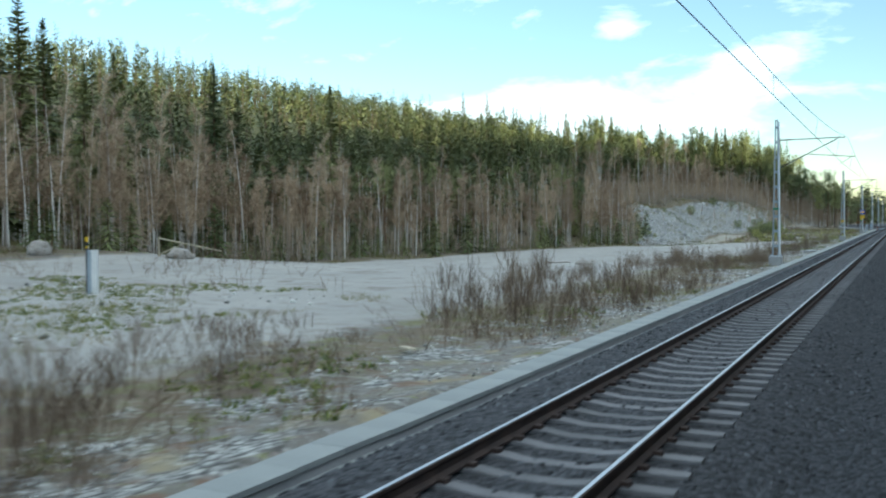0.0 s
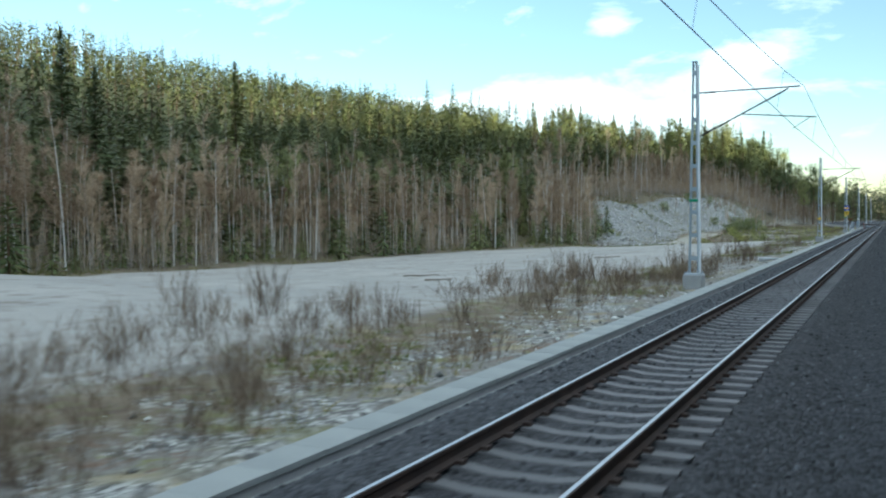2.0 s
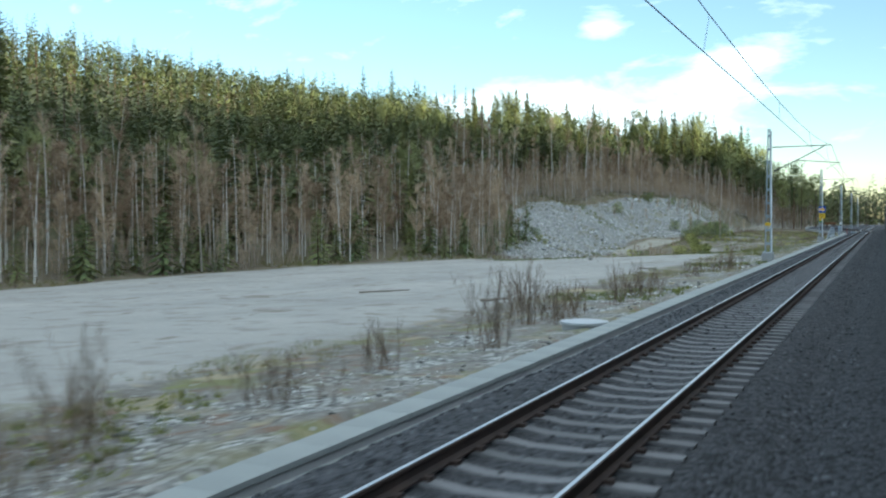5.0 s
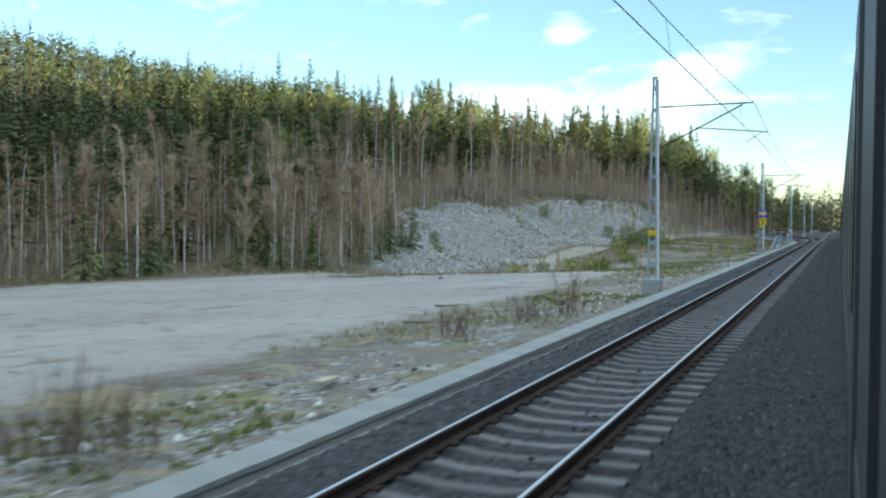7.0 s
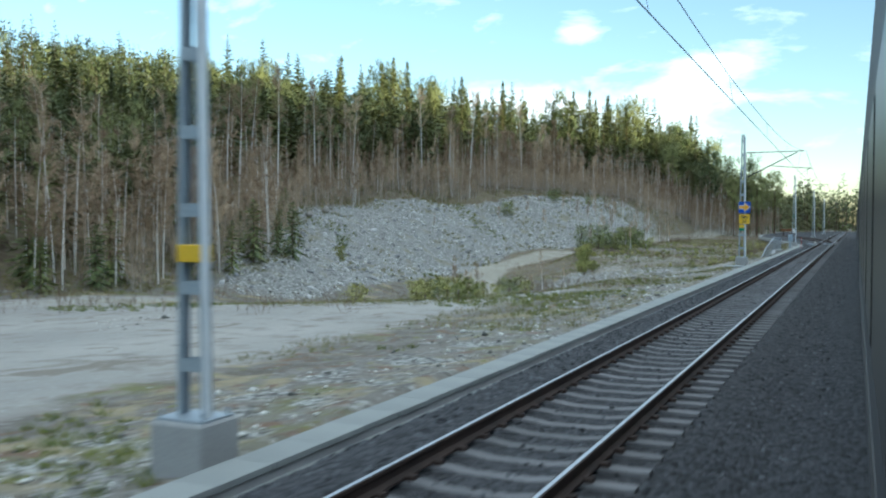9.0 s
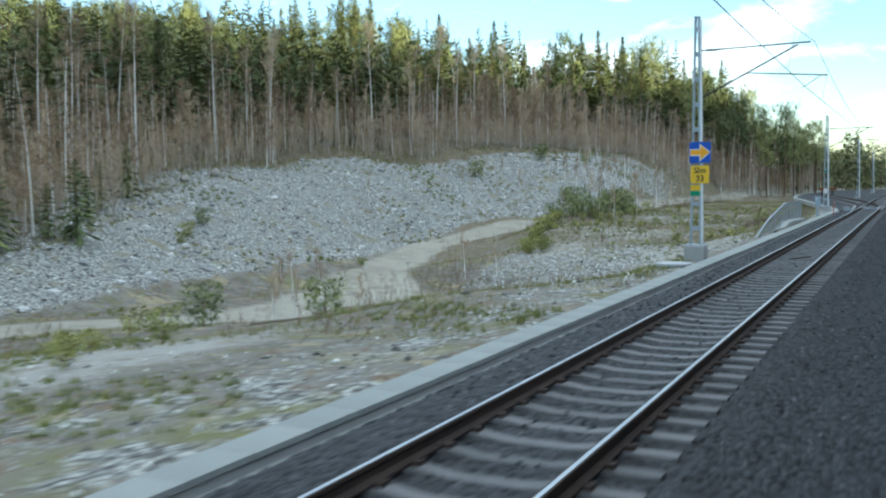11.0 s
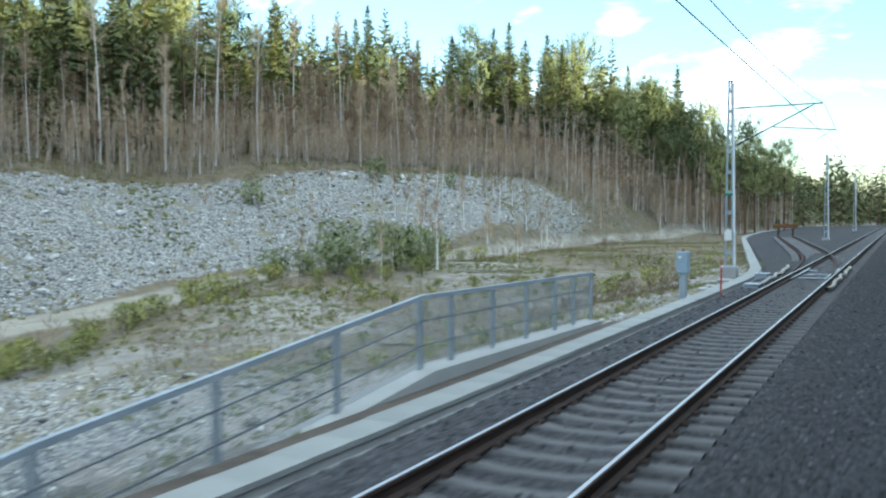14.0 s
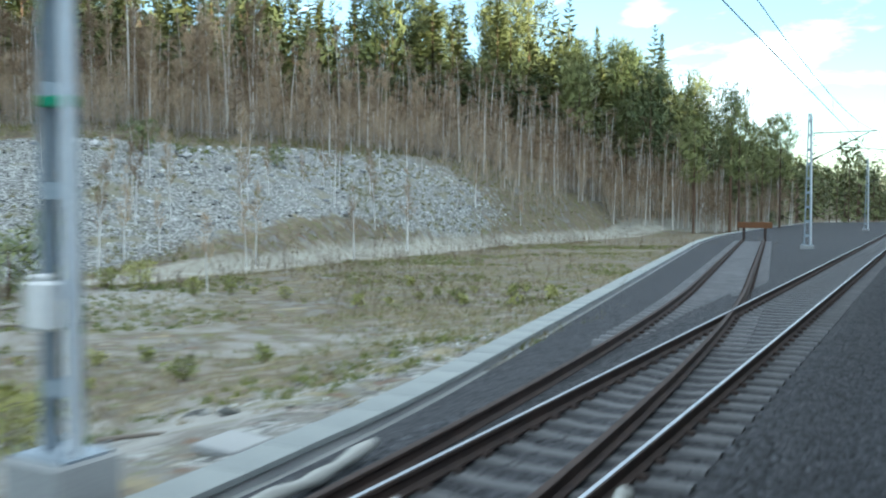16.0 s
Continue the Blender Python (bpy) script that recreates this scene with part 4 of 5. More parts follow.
far_mats = [M_NEEDLES_FAR, M_BARK]
wood("mixed_wood", MIDS, MID + sown(5000, -190, -40, -10, 520, 4.6, lambda x, y: edge_x(y) - x > 36 and edge_x(y) - x < 95 and in_view(x, y), 7), "dense green spruce and pine wood on the lower slope", far_mats, 1, 0.8, 1.04, low_front=True)
wood("end_wood", MIDS, sown(2500, -70, -13, 335, 430, 3.3, lambda x, y: 12 < edge_x(y) - x < 50, 12), "dark wood of spruce and pine at the end of the clearing", far_mats, 5, 0.6, 0.9)
wood("hill_wood", FARS, sown(15000, -345, -90, -60, 860, 5.7, lambda x, y: edge_x(y) - x > 90 and in_view(x, y), 8), "dense conifer wood on the long hill", far_mats, 2)
# the last patch clothes the added shading hill, out of view
wood("far_wood", FARS, sown(2500, -100, -14, 420, 900, 6.0, lambda x, y: x < edge_x(y) + 2, 9) + sown(300, -18, 14, 445, 560, 5, lambda x, y: True, 15) + sown(2500, 12, 480, -350, 700, 25, lambda x, y: x > 12 + 4 * math.sin(y), 10), "dark conifer wood closing in on the line", far_mats, 3)
BACKB = []
for k in range(4):
    h, c = birch(11 + k, 70 + k, 300, 10, thick=1.9, lowest=0.14)
    BACKB.append(tri_join((h.v, h.f, np.repeat(np.array(h.i), 2)), (c[0], c[1], 1)))
wood("birch_wood", BACKB,  BACK_BIRCHES + sown(5000, -100, -40, 15, 400, 2.6, lambda x, y: 8 < edge_x(y) - x < 26, 11) + sown(400, -55, -22, 322, 352, 2.0, lambda x, y: x < -37.5 + (y - 335) * 0.3, 13) + sown(700, -58, -13, 332, 385, 1.9, lambda x, y: x < edge_x(y) + 1.5, 17) + sown(700, -80, -14, 278, 372, 2.6, lambda x, y: 4 < edge_x(y) - x < 20, 58), "thicket of bare birches with reddish twigs", [M_BARK_BIRCH, M_TWIGS], 4, 0.55, 0.95)


def clump(height, seed):
    """A thicket of thin young birch stems from one root."""
    r = np.random.default_rng(seed)
    h = Heap()
    tris = []
    for k in range(5):
        foot, lean = r.normal(0, 0.35, 2), r.normal(0, 0.10, 2) * height
        tall = height * r.uniform(0.7, 1.1)
        a, b = np.array([*foot, -0.2]), np.array([foot[0] + lean[0], foot[1] + lean[1], tall])
        h.add(*sweep([a, (a + b) / 2, b], [0.028, 0.02, 0.006], 3))
        for q in range(42):
            p = a + (b - a) * r.uniform(0.2, 1.0)
            d = np.array([r.normal(0, 0.4), r.normal(0, 0.4), r.uniform(0.5, 1.0)]) * r.uniform(0.4, 0.95)
            w = np.cross(d, r.normal(size=3))
            tris.append((p, p + d, w / np.linalg.norm(w) * r.uniform(0.009, 0.018)))
    c = fan(tris, r)
    return tri_join((h.v, h.f, 0), (c[0], c[1], 1))


wood("birch_thicket", [clump(5.5, 1), clump(4.5, 2), clump(6.5, 3), clump(5, 4)], sown(6000, -80, -30, 50, 345, 1.15, lambda x, y: -0.5 < edge_x(y) - x < (9 if y > 165 else 4) and (y > 165 or hum(x, y, 4, 3) > -0.2), 14) + sown(600, -62, -24, 316, 352, 1.5, lambda x, y: x < -38 + max(0, y - 335) * 0.6, 16) + sown(1800, -80, -14, 276, 380, 1.7, lambda x, y: -1 < edge_x(y) - x < 19, 57), "thicket of thin grey-brown young birches", [M_BARK_BIRCH, M_TWIGS], 6, 0.6, 1.15)
for k, (x, y) in enumerate([(-22, 352), (-27, 349), (-25, 362), (-33, 350), (-38, 356), (-31, 366), (-44, 352), (-19, 366), (-48, 360), (-41, 345), (-23, 376), (-53, 350)]):
    m = pose(x, y, land_at(x, y), 0, 0, 50 * k) @ Matrix.Scale(0.9 + 0.06 * (k % 4), 4)
    copy_thing(PINES[k % 3], m).matrix_basis = m


# ---- turnout at the far end ----
M_FOAM = material("insulation_foam", (0.46, 0.47, 0.44), (0.33, 0.34, 0.32), 0.9, scale=3, fine=18, depth=0.01)
M_PALE = material("pale_cover", (0.40, 0.46, 0.52), (0.30, 0.35, 0.41), 0.6, scale=2, fine=20, bump=0.1)
M_YELLOW = material("yellow_plate", (0.80, 0.52, 0.02), (0.70, 0.44, 0.02), 0.5, scale=2, fine=12, bump=0.03)
M_BLUE = material("blue_plate", (0.004, 0.085, 0.48), (0.004, 0.065, 0.38), 0.45, scale=2, fine=12, bump=0.03)
M_MESH = material("blue_grey_wire", (0.34, 0.41, 0.47), (0.42, 0.48, 0.54), 0.5, 0.3, scale=2, fine=20, bump=0)
M_CABINET = material("blue_grey_paint", (0.33, 0.42, 0.50), (0.26, 0.34, 0.42), 0.5, 0.1, scale=2, fine=20, bump=0.03)
M_COVER = material("pale_concrete_cover", (0.50, 0.53, 0.55), (0.40, 0.43, 0.45), 0.7, scale=2, fine=25, bump=0.15)
M_SOIL = material("dark_soil", (0.06, 0.05, 0.04), (0.13, 0.11, 0.09), 0.95, scale=3, fine=18, bump=0.6, depth=0.02)
M_WHITE = material("white_paint", (0.78, 0.78, 0.76), (0.64, 0.64, 0.62), 0.6, scale=2, fine=15, bump=0.05)
M_BLACK = material("black_paint", (0.015, 0.015, 0.016), (0.03, 0.03, 0.03), 0.6, bump=0)
M_GREEN = material("green_band", (0.0, 0.28, 0.13), (0.0, 0.20, 0.10), 0.5, bump=0)
M_RED = material("red_paint", (0.45, 0.05, 0.03), (0.32, 0.05, 0.04), 0.7, bump=0.1)
M_ORANGE = material("orange_paint", (0.20, 0.08, 0.025), (0.14, 0.06, 0.02), 0.7, bump=0.1)
M_ROCK = material("broken_rock", (0.115, 0.118, 0.11), (0.74, 0.75, 0.70), 0.9, scale=2.5, fine=12, bump=0.5, depth=0.03, per_island=0.7)
M_ROCK_ONE = material("loose_rock", (0.30, 0.305, 0.31), (0.62, 0.62, 0.61), 0.9, scale=2.5, fine=12, bump=0.5, depth=0.03, per_object=0.7)
M_BOULDER = material("boulder_granite", (0.42, 0.39, 0.35), (0.27, 0.25, 0.22), 0.9, scale=1.2, fine=14, bump=0.6, depth=0.03)
M_WOOD = material("bleached_wood", (0.60, 0.54, 0.40), (0.44, 0.38, 0.27), 0.8, scale=3, fine=25, depth=0.005)
M_OLD_WOOD = material("grey_dead_wood", (0.17, 0.14, 0.11), (0.27, 0.24, 0.20), 0.9, scale=3, fine=25, depth=0.005)
M_STEMS = material("red_brown_stems", (0.105, 0.072, 0.046), (0.235, 0.175, 0.118), 0.9, scale=0.6, fine=4, bump=0, per_island=0.5, per_object=0.4)
M_GRASS = material("dry_grass", (0.34, 0.28, 0.14), (0.13, 0.16, 0.04), 0.9, scale=0.5, fine=3, bump=0, per_island=0.5, spread=(0.3, 0.7))
M_STRAW = material("pale_straw", (0.42, 0.36, 0.22), (0.27, 0.22, 0.12), 0.9, scale=0.6, fine=3, bump=0, per_island=0.5)
M_MOSS = material("green_heather", (0.10, 0.14, 0.035), (0.26, 0.27, 0.08), 0.9, scale=0.5, fine=3, bump=0, per_island=0.6)
M_NEEDLES_YOUNG = material("young_spruce_needles", (0.13, 0.18, 0.065), (0.30, 0.33, 0.125), 0.8, scale=0.5, fine=3, bump=0, per_island=0.5, per_object=0.4)
M_YOUNG = material("young_pine_needles", (0.22, 0.25, 0.065), (0.46, 0.45, 0.14), 0.8, scale=0.6, fine=4, bump=0, per_island=0.5, per_object=0.5)


def simple(name, at, label, category, build, mat, group=""):
    """A thing of one mesh: build fills its bmesh."""
    bm = bmesh.new()
    build(bm)
    me = bpy.data.meshes.new(name)
    bm.to_mesh(me)
    bm.free()
    me.materials.append(mat)
    return thing(name, at, label, category, group, data=me)


def build_turnout():
    side = thing("diverging_track", pose(NEAR_X, 0, 0), "siding that curves away from the main track through a turnout", "railway track", kind="structure")
    ys = np.arange(228, 302, 1.5)
    off = veer(ys)[0]
    for s in (-1, 1):
        child("rail", rail_mesh([(s * GAUGE / 2 - float(o) - (0.0 if s < 0 else -0.0), float(y)) for o, y in zip(off, ys)], polished=False), side, "rusty-sided siding rail")
    place = [(0, -float(veer(y)[0]), float(y), -0.004, float(veer(y + 0.5)[0] - veer(y - 0.5)[0]), 1, 1) for y in np.arange(246, 301, 0.6)]
    tagged(child("sleepers", many("siding_sleepers", [flat(SLEEPER)], place, [M_SLEEPER, M_RAIL]), side, "concrete sleepers"), kind="stuff")
    for x in (-0.58, 0.58):
        bm = bmesh.new()
        add_tube(bm, (x, 236, -0.10), (x * 0.93, 228.6, -0.06), 0.05, 0.02, 6)
        part("switch_tongue", bm, M_RAIL_TOP, side)


def build_foam(name, x, y0, y1, label):
    ys = np.arange(y0, y1, 0.35)
    pts = [(x - float(veer(y)[0]) * (1 if x < NEAR_X else 0) + 0.05 * math.sin(y * 1.9), float(y), -0.06 + 0.025 * math.sin(y * 2.7 + 1)) for y in ys]
    v, f = sweep(pts, [0.062 + 0.015 * math.sin(3.1 * k) for k in range(len(pts))], 8)
    thing(name, Matrix(), label, "pipe", "insulated heating pipes", data=mesh_of(name, v, f, [M_FOAM], smooth=True))


build_turnout()
build_foam("heating_pipe", -4.2, 225.4, 237.3, "pale lumpy foam-clad heating pipe beside the rail")
build_foam("heating_pipe", -2.05, 224.0, 237.0, "pale lumpy foam-clad heating pipe beside the rail")


def point_box(x, y):
    ob = thing("point_heating_box", pose(x, y, -0.26), "low pale blue-grey junction box on the ballast by the turnout", "junction box", "boxes by the turnout")
    bm = bmesh.new()
    add_box(bm, (-0.24, -0.3, 0), (0.24, 0.3, 0.2), 0.03)
    part("body", bm, M_STEEL, ob)
    bm = bmesh.new()
    add_box(bm, (-0.27, -0.33, 0.2), (0.27, 0.33, 0.235), 0.012)
    part("lid", bm, M_PALE, ob)


point_box(-4.4, 225.1)
point_box(-4.86, 230.8)
for y, x, w in ((230.6, -3.0, 0.55), (232.4, -3.35, 0.18), (233.0, -2.95, 0.5), (235.4, -3.45, 0.16)):
    simple("drive_cover", pose(x, y, -0.176), "flat pale cover plate between the rails", "cover plate", lambda bm: add_box(bm, (-w, -0.13, 0), (w, 0.13, 0.035), 0.008), M_PALE, "cover plates of the turnout")


def buffer_stop():
    ob = thing("buffer_stop", pose(NEAR_X - float(veer(301)[0]), 301.5, 0, 0, 0, 8), "orange-painted buffer stop at the end of the siding", "buffer stop")
    bm = bmesh.new()
    add_box(bm, (-1.25, -0.12, 0.75), (1.25, 0.12, 1.2), 0.03)
    part("beam", bm, M_ORANGE, ob)
    for x in (-0.75, 0.75):
        bm = bmesh.new()
        add_box(bm, (x - 0.1, -0.1, -0.2), (x + 0.1, 0.1, 0.75), 0.01)
        part("upright", bm, M_RAIL, ob)
        bm = bmesh.new()
        add_tube(bm, (x, 1.6, -0.15), (x, 0.1, 0.85), 0.07)
        part("brace", bm, M_RAIL, ob)


buffer_stop()


# ---- signs and fittings on the masts ----
def band(mast, z, mat, label, high=0.10):
    h = 0.20 - 0.11 * z / 8 + 0.012
    bm = bmesh.new()
    add_box(bm, (-h, -0.085, z - high / 2), (h, 0.085, z + high / 2), 0.01)
    part("band", bm, mat, mast, label)


band(MAST_COPIES[0], 2.76, M_GREEN, "green marker band")
band(MAST_COPIES[3], 3.1, M_GREEN, "green marker band")
band(MAST_COPIES[2], 1.80, M_GREEN, "green marker band", 0.16)
band(MAST_COPIES[2], 2.0, M_YELLOW, "yellow marker band", 0.2)
band(MAST_COPIES[1], 1.82, M_YELLOW, "yellow marker band", 0.2)


def plate(name, parent, w, h, at, mat, label):
    bm = bmesh.new()
    add_box(bm, (-w / 2, -0.006, -h / 2), (w / 2, 0.006, h / 2))
    bmesh.ops.bevel(bm, geom=[e for e in bm.edges if abs(e.verts[0].co.y - e.verts[1].co.y) > 0.005], offset=0.03, segments=3, affect="EDGES")
    ob = part(name, bm, mat, parent, label)
    ob.matrix_basis = at
    return ob


def lettering(text, size, parent, x, z):
    cu = bpy.data.curves.new("lettering", "FONT")
    cu.body, cu.size, cu.align_x, cu.align_y, cu.extrude, cu.offset = text, size, "CENTER", "CENTER", 0.002, 0.006
    cu.materials.append(M_BLACK)
    ob = new("lettering", cu)
    ob.parent = parent
    ob.matrix_basis = pose(x, -0.009, z, 90, 0, 0)
    tagged(ob, "black lettering")


def outline(parent, name, grow, y, mat):
    """An arrow that points to the right."""
    pts = [(-0.34, -0.085), (0.02, -0.085), (0.02, -0.25), (0.33, 0.0), (0.02, 0.25), (0.02, 0.085), (-0.34, 0.085)]
    if grow:
        pts = [(-0.36, -0.125), (-0.02, -0.125), (-0.02, -0.32), (0.375, 0.0), (-0.02, 0.32), (-0.02, 0.125), (-0.36, 0.125)]
    bm = bmesh.new()
    a = [bm.verts.new((x, y, z)) for x, z in pts]
    b = [bm.verts.new((x, -0.005, z)) for x, z in pts]
    bm.faces.new(a)
    for k in range(7):
        bm.faces.new((a[k], b[k], b[(k + 1) % 7], a[(k + 1) % 7]))
    bmesh.ops.recalc_face_normals(bm, faces=bm.faces)
    part(name, bm, mat, parent)


arrow = plate("arrow_sign", MAST_COPIES[2], 0.76, 0.74, pose(0.16, -0.17, 3.25, 0, 0, -4), M_BLUE, "blue sign with a white-edged orange arrow")
outline(arrow, "arrow_border", True, -0.008, M_WHITE)
outline(arrow, "arrow", False, -0.012, material("amber_paint", (0.85, 0.40, 0.005), (0.74, 0.33, 0.005), 0.5, scale=2, fine=12, bump=0.03))
name_plate = plate("name_sign", MAST_COPIES[2], 0.66, 0.62, pose(0.16, -0.17, 2.47, 0, 0, -4), M_YELLOW, "yellow sign with black letters and figures")
lettering("Slm", 0.30, name_plate, 0, 0.14)
lettering("33", 0.30, name_plate, 0, -0.15)
for k, sgn in enumerate((arrow, name_plate)):
    bm = bmesh.new()
    for x in (-0.2, -0.12):
        add_box(bm, (x - 0.015, 0.006, -0.3), (x + 0.015, 0.08, 0.3))
    part("bracket", bm, M_STEEL, sgn)
bm = bmesh.new()
add_box(bm, (-0.17, -0.27, 1.08), (0.13, -0.09, 1.52), 0.03)
add_box(bm, (-0.1, -0.25, 1.52), (0.06, -0.11, 1.58), 0.02)
part("meter_box", bm, M_WHITE, MAST_COPIES[3], "white box strapped to the mast")


# ---- bridge railing over the underpass ----
def build_railing():
    ob = thing("bridge_railing", pose(-7.0, 0, 0), "galvanised mesh railing along the concrete edge of the underpass", "railing")
    bends = [189.5, 194.5, 199.5, 207.0, 216.1]
    top = lambda y: float(np.interp(y, bends, [-1.75, -0.68, 0.12, 0.87, 0.74]))
    foot = lambda y: top(y) - 1.2
    runs = list(zip(bends[:-1], bends[1:]))
    bm = bmesh.new()
    for a, b in runs:
        ring = []
        for y in (a, b):
            ring.append([bm.verts.new((x, y, z)) for x, z in ((-0.2, foot(y) - 2.6), (-0.2, foot(y) + 0.06), (0.27, foot(y) + 0.03), (0.27, foot(y) - 2.6))])
        for k in range(4):
            bm.faces.new((ring[0][k], ring[0][(k + 1) % 4], ring[1][(k + 1) % 4], ring[1][k]))
        bm.faces.new(ring[0])
        bm.faces.new(ring[1][::-1])
    bmesh.ops.recalc_face_normals(bm, faces=bm.faces)
    part("edge_beam", bm, M_EDGE, ob, "grey concrete edge beam")
    for lift, r, name in ((0.0, 0.04, "handrail"), (-0.38, 0.015, "rail_bar"), (-0.78, 0.015, "rail_bar")):
        bm = bmesh.new()
        for a, b in runs:
            if name == "handrail":
                z0, z1 = top(a), top(b)
                ring = [[bm.verts.new((x, y, z + dz)) for x, dz in ((-0.035, -0.04), (-0.035, 0.04), (0.035, 0.04), (0.035, -0.04))] for y, z in ((a, z0), (b, z1))]
                for k in range(4):
                    bm.faces.new((ring[0][k], ring[0][(k + 1) % 4], ring[1][(k + 1) % 4], ring[1][k]))
            else:
                add_tube(bm, (0.02, a, top(a) + lift), (0.02, b, top(b) + lift), r, sides=6)
        part(name, bm, M_STEEL if name == "handrail" else M_BAR, ob)
    for y in [189.6, 192.0, 194.5, 197.0, 199.5, 202.0, 204.5, 206.95, 208.1, 209.9, 211.65, 213.4, 214.7, 216.05]:
        bm = bmesh.new()
        add_box(bm, (-0.03, y - 0.055, foot(y)), (0.03, y + 0.055, top(y)), 0.006)
        part("post", bm, M_STEEL, ob)
    wires = Heap()
    for a, b in runs:
        n = int((b - a) / 0.045)
        for k in range(n):
            y = a + (b - a) * k / n
            wires.add([(0.04, y, foot(y) + 0.1), (0.04, y + 0.012, foot(y) + 0.1), (0.04, y + 0.012, top(y) - 0.05), (0.04, y, top(y) - 0.05)], [(0, 1, 2, 3)])
        for k in range(21):
            q = 0.12 + 0.048 * k
            wires.add([(0.043, a, foot(a) + q), (0.043, b, foot(b) + q), (0.043, b, foot(b) + q + 0.006), (0.043, a, foot(a) + q + 0.006)], [(0, 1, 2, 3)])
    bm = bmesh.new()
    add_box(bm, (0.275, 199.5, -1.6), (0.73, 217.0, -0.52))
    part("verge", bm, M_SOIL, ob, "dark strip of earth between beam and duct")
    child("wire_mesh", wires.mesh("wire_mesh", [M_MESH]), ob, "fine welded wire mesh")


build_railing()


# ---- small railway things beside the duct ----
def signal_box():
    ob = thing("trackside_cabinet", pose(-6.66, 225.2, -0.5), "blue-grey steel cabinet on a post beside the cable duct", "cabinet")
    bm = bmesh.new()
    add_box(bm, (-0.11, -0.11, -0.3), (0.11, 0.11, 0.75), 0.01)
    part("post", bm, M_STEEL, ob)
    bm = bmesh.new()
    add_box(bm, (-0.2, -0.19, 0.75), (0.2, 0.19, 1.48), 0.025)
    part("body", bm, M_CABINET, ob)
    bm = bmesh.new()
    add_box(bm, (-0.17, -0.2, 0.79), (0.17, -0.188, 1.44), 0.004)
    part("door", bm, M_CABINET, ob)
    bm = bmesh.new()
    add_box(bm, (-0.12, -0.204, 1.25), (-0.02, -0.2, 1.33))
    part("plate", bm, M_WHITE, ob, "small white plate")
    bm = bmesh.new()
    add_tube(bm, (0, 0, 1.48), (0, 0, 1.56), 0.06, 0.045, 10)
    part("lamp", bm, M_ORANGE, ob, "small orange lamp")


signal_box()
for x, y in ((-5.55, 225.9),):
    st = thing("snow_stake", pose(x, y, -0.5, 0, 1.5), "thin red stake with a white collar on the ballast edge", "stake", "")
    bm = bmesh.new()
    add_tube(bm, (0, 0, -0.4), (0, 0, 1.15), 0.03)
    part("shaft", bm, M_RED, st)
    bm = bmesh.new()
    add_tube(bm, (0, 0, 0.93), (0, 0, 1.0), 0.034)
    part("collar", bm, M_WHITE, st, "white collar")
for x, y, a in ((-6.58, 228.9, 3), (-6.6, 230.3, -4), (-6.8, 234.1, 8), (-7.1, 238.2, 0)):
    simple("concrete_slab", pose(x, y, -0.62, 2, 3, a), "loose pale concrete slab lying beside the duct", "slab", lambda bm: add_box(bm, (-0.3, -0.35, 0), (0.3, 0.35, 0.1), 0.015), M_CONCRETE, "loose slabs")


def manhole(x, y):
    ob = thing("manhole", pose(x, y, -0.62), "round pale concrete manhole with a flat cover", "manhole", "manholes beside the duct")
    bm = bmesh.new()
    add_tube(bm, (0, 0, -0.6), (0, 0, 0.06), 0.58, sides=40)
    part("ring", bm, M_CONCRETE, ob)
    bm = bmesh.new()
    add_tube(bm, (0, 0, 0.06), (0, 0, 0.13), 0.63, sides=40)
    bmesh.ops.bevel(bm, geom=[e for e in bm.edges if abs(e.verts[0].co.z - e.verts[1].co.z) < 0.01], offset=0.015, segments=2, affect="EDGES")
    part("cover", bm, M_COVER, ob, "smooth pale cover")


manhole(-7.06, 83.4)
manhole(-7.08, 177.0)


def stick(name, x, y, length, turn, lift, r, mat, label, category, group=""):
    rr = random.Random(int(x * 7 + y))
    pts = [(length * (k / 5 - 0.5), rr.uniform(-0.03, 0.03) * length, lift + rr.uniform(-0.005, 0.02) * length) for k in range(6)]
    v, f = sweep(pts, [r * (1 - 0.1 * k) for k in range(6)], 7)
    thing(name, pose(x, y, land_at(x, y), 0, 0, turn), label, category, group, data=mesh_of(name, v, f, [mat], smooth=True))


for x, y, a in ((-9.75, 17.8, 128), (-8.45, 101.1, 105)):
    simple("board", pose(x, y, land_at(x, y) + 0.12, 4, 5, a), "short pale weathered board on the stony strip", "board", lambda bm: add_box(bm, (-0.55, -0.09, 0), (0.55, 0.09, 0.05), 0.012), M_WOOD, "loose boards")
for x, y, L, a in ((-24.8, 70.4, 2.3, 50), (-20.6, 64.0, 1.4, 40), (-22, 99.6, 2.6, 48), (-13.6, 93.7, 2.2, 70), (-13.7, 119.2, 1.0, 40), (-12.3, 113.3, 0.9, 20), (-17.5, 171, 4.5, 62), (-26.3, 249.6, 8.0, 108), (-20, 238, 2.5, 25), (-23.5, 248, 4, 60), (-15, 221, 1.8, 15), (-10.5, 231, 1.1, 70), (-9.6, 239, 0.9, 60)):
    stick("dead_branch", x, y, L, a, 0.06, 0.05, M_OLD_WOOD, "grey dead branch lying on the ground", "branch", "dead branches")
simple("iron_rod", pose(-3.0, 176.0, -0.17, 0, 0, 68), "dark rod lying across the sleepers", "rod", lambda bm: add_tube(bm, (-0.62, 0, 0.02), (0.62, 0, 0.02), 0.02), M_RAIL)


